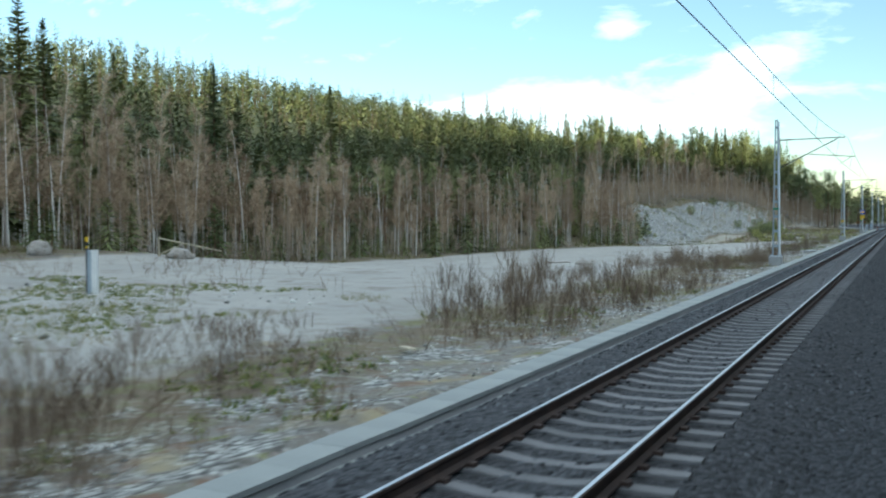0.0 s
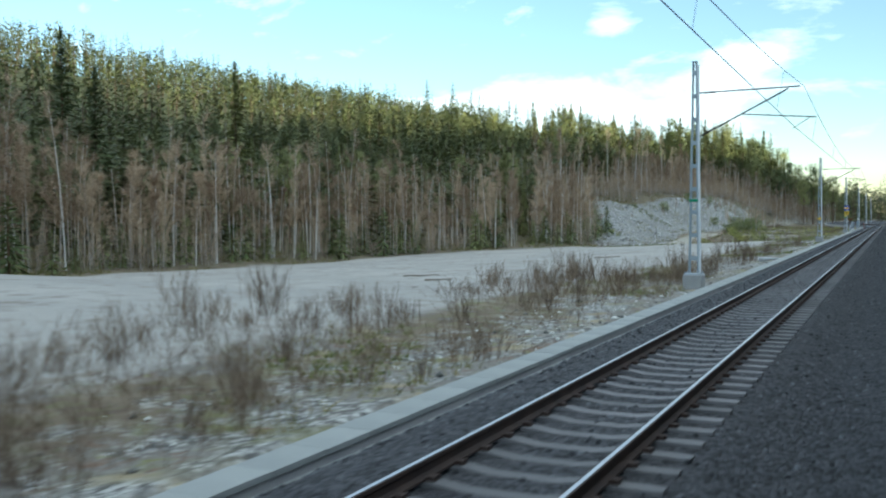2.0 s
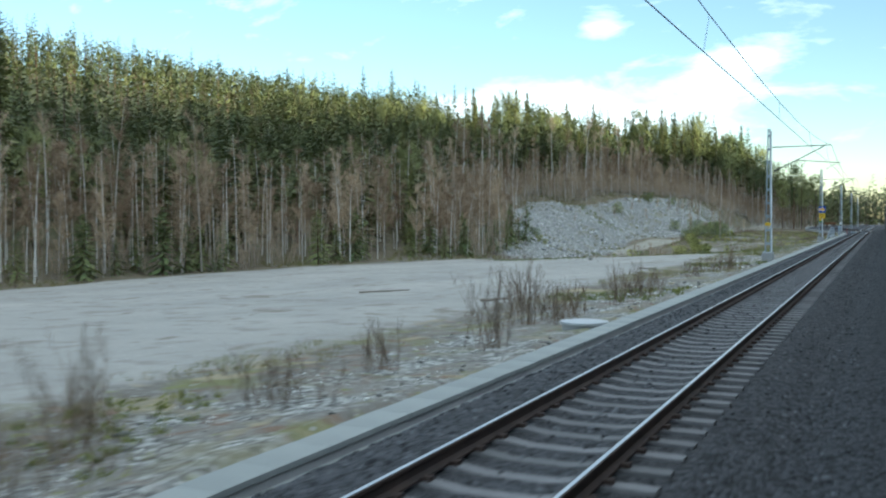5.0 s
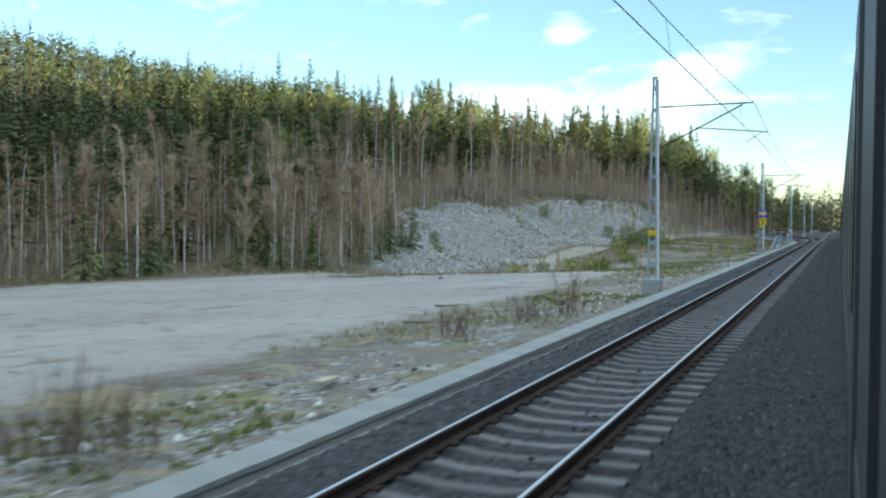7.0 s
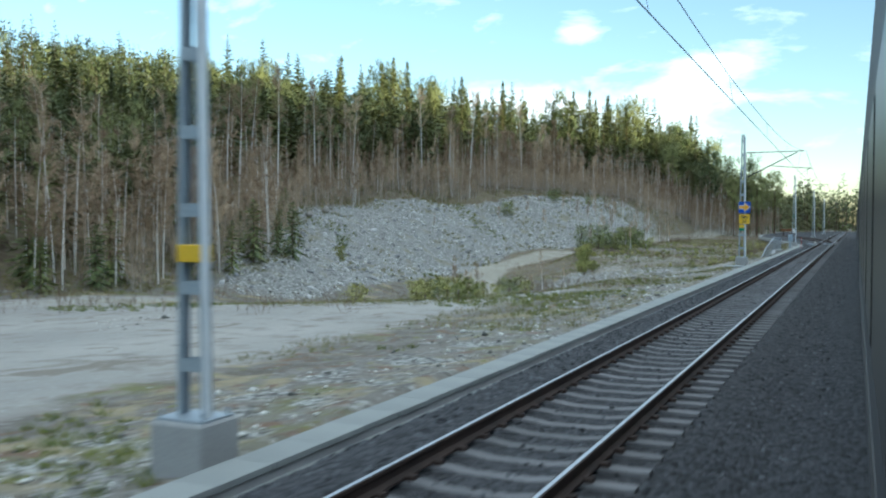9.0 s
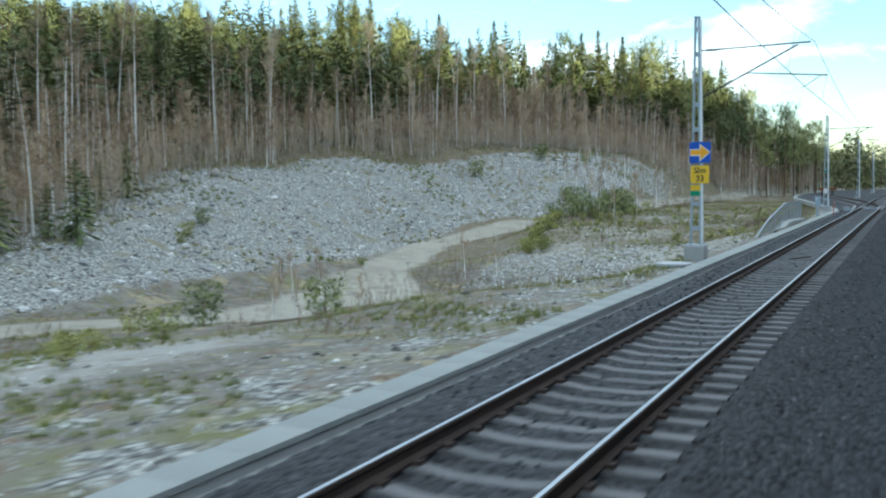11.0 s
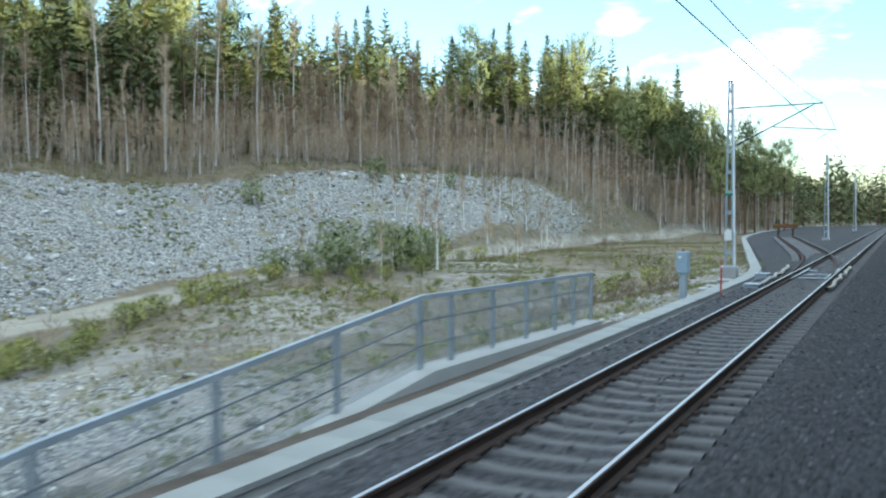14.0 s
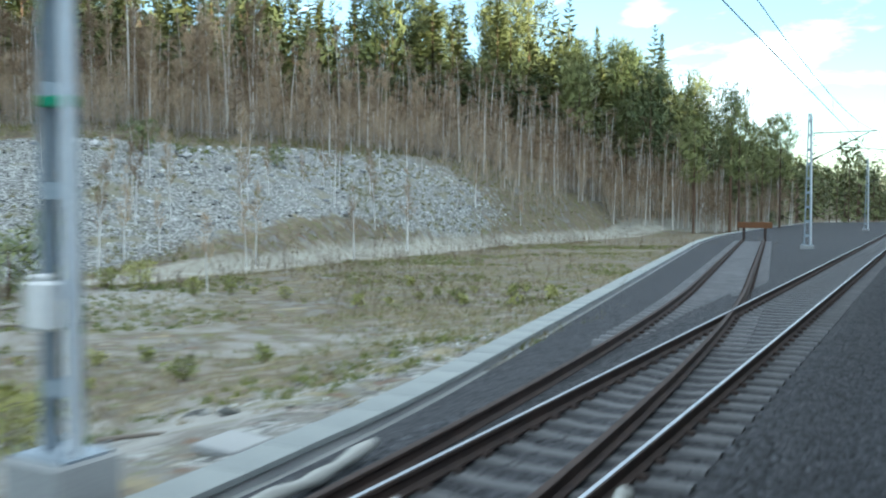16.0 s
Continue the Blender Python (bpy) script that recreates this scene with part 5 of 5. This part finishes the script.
# ---- things on the yard ----
def boulder(name, x, y, size, squash, seed, label, lift=0.25):
    bm = bmesh.new()
    bmesh.ops.create_icosphere(bm, subdivisions=3, radius=1)
    for q in bm.verts:
        n3 = noise.noise(q.co * 1.1 + Vector((seed, 0, 0))) * 0.35 + noise.noise(q.co * 2.7 + Vector((0, seed, 0))) * 0.13
        q.co *= 1 + n3
        q.co.x, q.co.y, q.co.z = q.co.x * size, q.co.y * size * 0.85, q.co.z * size * squash
    me = bpy.data.meshes.new(name)
    bm.to_mesh(me)
    bm.free()
    me.materials.append(M_BOULDER)
    thing(name, pose(x, y, land_at(x, y) + size * squash * lift * 2, 0, 0, seed * 40), label, "boulder", "large boulders", data=me)


boulder("boulder", -49.0, 41.0, 0.75, 0.85, 2, "large rounded pale boulder at the edge of the yard")
boulder("boulder", -42.6, 46.8, 0.8, 0.6, 5, "low pale boulder beside the barrier", 0.2)
boulder("boulder", -17.6, 209.6, 0.6, 0.75, 7, "brownish boulder on the stony mound", 0.2)
boulder("boulder", -16.7, 209.6, 0.5, 0.7, 9, "brownish boulder on the stony mound", 0.2)
boulder("boulder", -62.0, 214.0, 0.5, 0.8, 11, "pale boulder on top of the stony bank", 0.3)
boulder("boulder", -63.0, 219.5, 0.6, 0.8, 12, "pale boulder on top of the stony bank", 0.3)


def barrier():
    z = land_at(-44.5, 48.5)
    ob = thing("barrier", pose(-45.0, 48.2, z, 0, 0, 48), "pale swing barrier of bare poles across a track", "barrier")
    for name, a, b, r in (("post", (-0.6, 0, -0.3), (-0.6, 0, 1.35), 0.06), ("boom", (-0.6, 0, 1.32), (3.6, 0, 0.35), 0.05), ("brace", (-0.6, 0, 0.2), (1.1, 0, 0.92), 0.04)):
        bm = bmesh.new()
        add_tube(bm, a, b, r, r * 0.7)
        part(name, bm, M_WOOD, ob)


barrier()


def marker():
    z = land_at(-28, 25.9)
    ob = thing("marker_post", pose(-28, 25.9, z, 0, 0, 35), "square white marker post with a grey side on the gravel", "post")
    bm = bmesh.new()
    add_box(bm, (-0.17, -0.17, -0.3), (0.17, 0.17, 1.68), 0.01)
    part("body", bm, M_STEEL, ob)
    bm = bmesh.new()
    add_box(bm, (0.172, -0.165, 0.0), (0.18, 0.165, 1.7))
    add_box(bm, (-0.02, -0.18, 0.0), (0.175, -0.172, 1.7))
    part("facing", bm, M_WHITE, ob, "white facing")
    pole = thing("striped_pole", pose(-28.3, 25.9, z), "thin pole with yellow and black bands behind the post", "pole")
    for a, b, m in ((-0.3, 1.75, M_BLACK), (1.75, 1.85, M_YELLOW), (1.85, 2.0, M_BLACK), (2.0, 2.2, M_YELLOW)):
        bm = bmesh.new()
        add_tube(bm, (0, 0, a), (0, 0, b), 0.05)
        part("band", bm, m, pole)


marker()


# ---- shrubs, young trees and grass ----
def shrub(height, seed, stems=22, twigs=170, spread=0.5):
    r = np.random.default_rng(seed)
    h = Heap()
    tris = []
    for k in range(stems):
        a, b = r.normal(0, 0.22, 2) * spread, r.normal(0, 0.20, 2) * spread * height
        t = height * r.uniform(0.55, 1.05)
        p0, p1, p2 = np.array([a[0], a[1], -0.1]), np.array([a[0] + b[0] * 0.4, a[1] + b[1] * 0.4, t * 0.55]), np.array([a[0] + b[0], a[1] + b[1], t])
        h.add(*sweep([p0, p1, p2], [0.007, 0.005, 0.002], 3))
        for q in range(twigs // stems):
            u = r.uniform(0.25, 0.95)
            p = p0 + (p2 - p0) * u
            d = np.array([r.normal(0, 0.28), r.normal(0, 0.28), r.uniform(0.6, 1.1)])
            d = d / np.linalg.norm(d) * r.uniform(0.14, 0.42)
            w = np.cross(d, r.normal(size=3))
            tris.append((p, p + d, w / np.linalg.norm(w) * r.uniform(0.003, 0.0055)))
    v, f = fan(tris, r)
    h.add([tuple(p) for p in v], [tuple(t) for t in f])
    return h.mesh("shrub", [M_STEMS])


SHRUBS = [shrub(1.4, 1, 26, 420, 1.1), shrub(1.0, 2, 26, 360, 1.3), shrub(1.8, 3, 26, 440, 0.9), shrub(0.7, 4, 26, 300, 1.6)]


def put_shrubs(spots, seed, lo=0.7, hi=1.2):
    r = random.Random(seed)
    for x, y in spots:
        k = r.randrange(4)
        ob = thing("shrub", pose(x, y, land_at(x, y), 0, 0, r.uniform(0, 360)) @ Matrix.Scale(r.uniform(lo, hi), 4), "bare reddish-brown willow shrub of thin upright stems", "shrub", "bare shrubs", data=SHRUBS[k])


strip = sown(3600, -17, -7.3, 0, 74, 0.55, lambda x, y: hum(x, y, 2.6, 3) + hum(x, y, 1.1, 1) * 0.5 + (x + 17) / 40 - max(0, (y - 60) / 30) > 0.05, 21)
rnd.shuffle(strip)
put_shrubs(strip[:135], 1, 0.45, 1.0)
LOW = [flat(shrub(h, 50 + k, 6, 66, 1.4)) for k, h in enumerate((1.4, 1.0, 1.7, 0.7))]
put_shrubs([(-9.1, 86.8), (-8.6, 87.6), (-8.4, 94.9), (-8.0, 95.6), (-8.9, 95.4), (-11, 89.4), (-9.6, 85.9), (-8.0, 90.5), (-8.6, 72), (-8.2, 85.2), (-9, 76), (-8.1, 79.5), (-8.8, 108), (-8.4, 112.5), (-8.2, 117), (-7.9, 114.8), (-9.3, 66), (-9.6, 69), (-8.3, 62.5)], 2)
edge_spots = sown(900, -66, -18, 20, 50, 1.1, lambda x, y: (x < -36 and x > -58 and hum(x, y, 2.2, 5) > -0.1) or (hum(x, y, 2.0, 6) > 0.35 and y > 26 and x < -20), 22)
wild = sown(3200, -45, -8, 146, 318, 1.25, lambda x, y: hum(x, y, 3.5, 2) > 0.1 and road_mask(np.array(x), np.array(y)) < 0.1 and scree_mask(np.array(x), np.array(y)) < 0.4 and not (192 < y < 206.5 and x < -9), 23)
under = sown(1500, -70, -40, 45, 300, 1.4, lambda x, y: -1.5 < edge_x(y) - x < 8 and hum(x, y, 3, 7) > -0.5, 24)
rnd.shuffle(under)
fore = sown(2600, -15.5, -7.6, 6, 70, 0.6, lambda x, y: hum(x, y, 2.2, 3) + 0.6 * hum(x, y, 0.9, 1) > 0.0, 26)
base = sown(900, -33, -9, 203, 212, 0.8, lambda x, y: 206.2 < y < 208.2 or (x < -28.5 and 206.2 < y < 212), 27)
verge = sown(1200, -35, -20, 252, 318, 0.9, lambda x, y: 2.4 < x - float(road_line(y)) < 6.5, 28)
heap = sown(300, -13.5, -7.6, 226.5, 233.5, 0.45, lambda x, y: hum(x, y, 2, 1) > -0.3, 56)
scrub = heap[:70] + base[:70] + verge[:110] + fore[:270] + edge_spots[:120] + wild[:300] + under[:330]
zs = land(np.array([q[0] for q in scrub]), np.array([q[1] for q in scrub]))
tagged(new("undergrowth", many("undergrowth", LOW, [(rnd.randrange(4), x, y, float(zz), rnd.uniform(0, 6.3), rnd.uniform(0.8, 1.4), rnd.uniform(0.35, 0.8) * (1 if x > -18 else 1.5)) for (x, y), zz in zip(scrub, zs)], [M_STEMS])), "reddish-brown bare undergrowth", "undergrowth", kind="stuff")


def sapling(height, seed, pine=False):
    if pine:
        t, c = conifer(height, height * (0.46 if height > 1 else 0.62), *((44, 22) if height > 1 else (24, 14)), seed, bare=0.05, pine=True, wide=0.075 if height > 1 else 0.13, reach_out=1.0 if height > 1 else 1.35)
    else:
        t, c = conifer(height, height * 0.33, int(height * 16), 9, seed, bare=0.03, wide=0.13)
    return tree_thing("young_pine" if pine else "young_spruce", (*t, None), [M_BARK], c, M_YOUNG if pine and height < 2 else M_NEEDLES_YOUNG, ("small yellow-green pine seedling on sandy ground" if height < 1 else "bushy yellow-green young pine on stony ground" if height < 2 else "bushy dull green young pine on rough ground") if pine else "young green spruce with boughs down to the ground", "young conifer", "young pines" if pine else "young spruces")


SAPLINGS = [sapling(4.6, 101), sapling(3.4, 102), sapling(2.4, 103, True), sapling(1.5, 104, True)]
used = set()
front = sown(900, -66, -40, 40, 205, 2.4, lambda x, y: -0.8 < edge_x(y) - x < 3 and hum(x, y, 5, 9) > -0.45, 25)
for k, (x, y) in enumerate(front[:60] + [(-57.2, 125.7), (-55.0, 144.3), (-47.4, 188.0)]):
    q = k % 2
    m = pose(x, y, land_at(x, y), 0, 0, rnd.uniform(0, 360)) @ Matrix.Scale(rnd.uniform(0.8, 1.3), 4)
    if q in used:
        copy_thing(SAPLINGS[q], m).matrix_basis = m
    else:
        SAPLINGS[q].matrix_basis = m
        used.add(q)
small = [(-24.8, 159.7, 0.9), (-20.8, 167.5, 0.9), (-23.4, 180.4, 1.35), (-27.8, 177.3, 1.25), (-18.2, 153.5, 0.7), (-17.2, 154.7, 0.8), (-15.9, 154.0, 0.75), (-19.4, 157.0, 0.8), (-15.7, 152.5, 0.6), (-16.8, 155.3, 0.6), (-27.5, 172.7, 0.6), (-14.6, 158.3, 0.5), (-27.2, 215.2, 0.98), (-40.4, 210.7, 0.6), (-32.3, 240.7, 1.25), (-31.7, 242.3, 1.3), (-30.8, 243.8, 1.5), (-29.9, 246.8, 1.9), (-28.6, 247.6, 1.5), (-33.5, 245.5, 2.0), (-34.2, 239.5, 1.3), (-30.2, 252.6, 1.7), (-31.0, 249.5, 1.6), (-41, 263.5, 1.4), (-12.0, 234.5, 0.7), (-11.0, 238.2, 0.8), (-13.5, 241, 0.6), (-17.0, 160.5, 0.5), (-19, 163, 0.5), (-52, 205, 1.0), (-50, 201, 0.9), (-48, 198, 0.7), (-53.5, 262, 1.5), (-50.5, 279, 1.6), (-47, 290, 1.2)]
rim = sown(500, -35, -22, 214.5, 240, 1.0, lambda x, y: abs(x + 26.0 + (y - 210) * 0.26) < 0.9 + 0.7 * hum(x, y, 2, 2), 51)
bushy = sown(700, -36, -22, 238, 260, 1.5, lambda x, y: hum(x, y, 3, 4) > 0.1 and road_mask(np.array(x), np.array(y)) < 0.1, 52)
small += [(x, y, rnd.uniform(0.55, 0.98)) for x, y in rim[:42]] + [(x, y, rnd.uniform(0.4, 1.0)) for x, y in bushy[:16]]
for k, (x, y, s) in enumerate(small):
    q = 3 if s < 1.0 or (205 < y < 233 and x > -31) else 2
    m = pose(x, y, land_at(x, y), 0, 0, rnd.uniform(0, 360)) @ Matrix.Scale(s * (1.0 if q == 3 else 0.7), 4)
    m = m @ Matrix.Diagonal((1.1, 1.1, 0.85, 1))
    if q in used:
        copy_thing(SAPLINGS[q], m).matrix_basis = m
    else:
        SAPLINGS[q].matrix_basis = m
        used.add(q)
seedling = sapling(0.62, 107, True)
seeds = sown(900, -31, -8.2, 216, 266, 1.1, lambda x, y: hum(x, y, 4.1, 6) + 0.6 * hum(x, y, 1.5, 2) > 0.25 and road_mask(np.array(x), np.array(y)) < 0.1, 55)[:85]
for k, (x, y) in enumerate(seeds):
    m = pose(x, y, land_at(x, y), 0, 0, 71 * k) @ Matrix.Scale(0.35 + 0.5 * ((k * 37) % 11) / 11, 4)
    if k:
        copy_thing(seedling, m).matrix_basis = m
    else:
        seedling.matrix_basis = m
YOUNG = []
for k, hgt in enumerate((9.0, 8.0, 10.0)):
    h, c = birch(hgt, 120 + k, 620, 22, thick=0.8, stout=(2.1, 1.5, 1.7)[k])
    YOUNG.append(tree_thing("young_birch", (h.v, h.f, h.i), [M_BARK_WHITE], c, M_TWIGS, "young bare birch standing alone on rough ground", "birch tree", "young birches on the rough ground"))
slope = [(x, y, rnd.uniform(0.35, 0.65)) for x, y in sown(120, -51, -37.5, 264, 328, 2.6, lambda x, y: road_mask(np.array(x), np.array(y)) < 0.1, 53)[:26]]
for k, (x, y, s) in enumerate([(-27.2, 247.4, 0.62), (-26.1, 258.7, 0.45), (-29.9, 246.3, 0.33)] + slope + [(-34.6, 272.2, 0.5), (-33.8, 241.6, 0.4), (-28.2, 242.0, 0.5), (-30.2, 209.2, 0.42), (-28.2, 210.5, 0.25), (-27.2, 181.7, 0.33), (-28.0, 182.5, 0.3), (-26.4, 182.2, 0.28), (-30.4, 186.5, 0.4), (-29.2, 188.5, 0.36), (-31.5, 189, 0.42), (-22.0, 181, 0.3), (-36, 262, 0.6), (-38.5, 266, 0.55), (-33.5, 270, 0.5), (-41, 272, 0.6), (-31, 277, 0.5), (-44, 282, 0.7), (-40, 288, 0.7), (-36, 292, 0.7), (-47, 262, 0.5), (-52, 254, 0.35), (-55, 236, 0.3)]):
    m = pose(x, y, land_at(x, y), 0, 0, 67 * k) @ Matrix.Scale(s, 4)
    if k < 3:
        YOUNG[k].matrix_basis = m
    else:
        copy_thing(YOUNG[k % 3], m).matrix_basis = m


def tuft(seed, blades, height, wide):
    r = np.random.default_rng(seed)
    tris = []
    for k in range(blades):
        a = np.array([*r.normal(0, 0.09, 2), -0.02])
        d = np.array([*r.normal(0, 0.45, 2), 1.0]) * height * r.uniform(0.5, 1.1)
        w = np.cross(d, r.normal(size=3))
        tris.append((a, a + d, w / np.linalg.norm(w) * wide))
    v, f = fan(tris, r)
    return v, f, np.zeros(len(f), int)


def meadow(name, spots, label, mat, tufts, seed):
    r = random.Random(seed)
    z = land(np.array([s[0] for s in spots]), np.array([s[1] for s in spots]))
    place = [(r.randrange(len(tufts)), x, y, zz, r.uniform(0, 6.3), r.uniform(0.7, 1.6), r.uniform(0.6, 1.3)) for (x, y), zz in zip(spots, z)]
    tagged(new(name, many(name, tufts, place, [mat])), label, "grass", kind="stuff")


off_road = lambda x, y: road_mask(np.array(x), np.array(y)) < 0.15
grass = sown(52000, -37, -6.9, 0, 318, 0.36, lambda x, y: (x > -13.5 or y > 150 or (y < 30 and x < -17)) and off_road(x, y) and hum(x, y, 3.1, 4) + 0.5 * hum(x, y, 1.3, 2) > (-0.1 if y > 140 or x < -17 else 0.35), 31)
meadow("dry_grass", grass, "tufts of straw-coloured dry grass", M_GRASS, [tuft(k, 12, 0.24, 0.008) for k in range(4)], 5)
pale = sown(9000, -37, -7.2, 204, 300, 0.5, lambda x, y: off_road(x, y) and hum(x, y, 2.2, 1) + 0.5 * hum(x, y, 1.0, 5) > 0.1, 37)
meadow("straw_grass", pale, "pale tufts of last year's grass", M_STRAW, [tuft(50 + k, 12, 0.22, 0.01) for k in range(4)], 10)
heather = sown(50000, -37, -6.9, 0, 312, 0.42, lambda x, y: (x > -12 or y > 148 or (y < 32 and x < -18)) and off_road(x, y) and hum(x, y, 2.4, 8) + 0.4 * hum(x, y, 0.9, 3) > (0.25 if y > 140 or x < -17 else 0.55), 32)
meadow("green_heather", heather, "low clumps of green heather and moss", M_MOSS, [tuft(10 + k, 24, 0.16, 0.016) for k in range(4)], 6)
moss = sown(8000, -66, -42, 178, 300, 0.6, lambda x, y: hum(x, y, 3.3, 8) + 0.6 * hum(x, y, 1.2, 3) > 0.75 and scree_mask(np.array(x), np.array(y)) > 0.3, 33)
meadow("bank_moss", moss, "green and yellow clumps growing among the stones", M_MOSS, [tuft(30 + k, 40, 0.30, 0.016) for k in range(4)], 8)
straw = sown(5000, -68, -41, 176, 305, 0.7, lambda x, y: hum(x, y, 2.7, 3) + 0.6 * hum(x, y, 1.1, 6) > (0.55 if y < 240 else 0.15) and scree_mask(np.array(x), np.array(y)) > 0.2, 35)
meadow("bank_grass", straw, "tufts of straw and yellow grass among the stones", M_GRASS, [tuft(40 + k, 26, 0.34, 0.016) for k in range(4)], 9)
floor = sown(26000, -80, -40, 20, 310, 0.5, lambda x, y: -2 < edge_x(y) - x < 16 and hum(x, y, 2.9, 5) > -0.1, 34) + sown(5000, -58, -37, 255, 336, 0.6, lambda x, y: hum(x, y, 2.3, 5) + smooth(np.array(y), 270, 320) > 0.55 and road_mask(np.array(x), np.array(y)) < 0.1, 36)
meadow("forest_grass", floor, "dry brown grass on the forest floor", M_GRASS, [tuft(20 + k, 18, 0.4, 0.014) for k in range(4)], 7)

# ---- broken rock on the banks ----
ROCKS = []
for k in range(6):
    bm = bmesh.new()
    bmesh.ops.create_icosphere(bm, subdivisions=1, radius=0.5)
    for q in bm.verts:
        q.co *= 0.65 + 0.6 * random.random()
        q.co.z *= 0.72
    me = bpy.data.meshes.new("stone")
    bm.to_mesh(me)
    bm.free()
    me.materials.append(M_ROCK_ONE)
    ROCKS.append(me)


CHIPS = []
for k in range(8):  # the lesser stones have eight faces
    v = np.array([(1, 0, 0), (0, 1, 0), (-1, 0, 0), (0, -1, 0), (0, 0, 1), (0, 0, -1)]) * 0.52 * rng.uniform(0.6, 1.15, (6, 1)) + rng.uniform(-0.12, 0.12, (6, 3))
    CHIPS.append((v * np.array([1, 1, 0.8]), np.array([(0, 1, 4), (1, 2, 4), (2, 3, 4), (3, 0, 4), (1, 0, 5), (2, 1, 5), (3, 2, 5), (0, 3, 5)]), np.zeros(8, int)))


def rocky(x, y):
    return scree_mask(np.array(x), np.array(y)) - 1.2 * road_mask(np.array(x), np.array(y))


bank = sown(27000, -68, -36, 163, 318, 0.27, lambda x, y: rocky(x, y) > 0.45 + 0.3 * hum(x, y, 2.5, 8), 41) + sown(7000, -31, -8, 203, 222, 0.2, lambda x, y: rocky(x, y) > 0.45, 42)
bank += sown(12000, -13, -6.7, 0, 262, 0.2, lambda x, y: hum(x, y, 2.1, 4) > -0.2 and rocky(x, y) > 0.3, 43) + sown(9000, -27, -8, 140, 192, 0.3, lambda x, y: hum(x, y, 2.6, 4) + 0.5 * hum(x, y, 1.1, 2) > 0.25 and road_mask(np.array(x), np.array(y)) < 0.1, 45) + sown(700, -34, -18, 14, 30, 0.3, lambda x, y: hum(x, y, 2.2, 9) > 0.0, 44)
rnd.shuffle(bank)
scree = thing("stone_bank", Matrix(), "bank of broken grey blasted rock above the road", "stones", kind="structure")
z = land(np.array([b[0] for b in bank]), np.array([b[1] for b in bank]))
place = []
for (x, y), zz in zip(bank, z):
    s = min(0.7, 0.105 * math.exp(rnd.gauss(0.25, 0.6))) * (1.0 if x < -33 else 0.55 if x < -14 and y > 195 else 0.4)
    place.append((rnd.randrange(6), x, y, float(zz) + 0.1 * s, rnd.uniform(0, 6.3), s * rnd.uniform(0.8, 1.4), s))
big = sorted(place, key=lambda p: -p[6])[:280]
chosen = set(id(p) for p in big)
for k, x, y, zz, a, w, s in big:
    child("stone", ROCKS[k], scree, at=pose(x, y, zz, rnd.uniform(-20, 20), rnd.uniform(-20, 20), math.degrees(a)) @ Matrix.Diagonal((w, w, s, 1)))
tagged(child("stones", many("stones", CHIPS, [p for p in place if id(p) not in chosen], [M_ROCK]), scree, "countless broken stones"), kind="stuff")
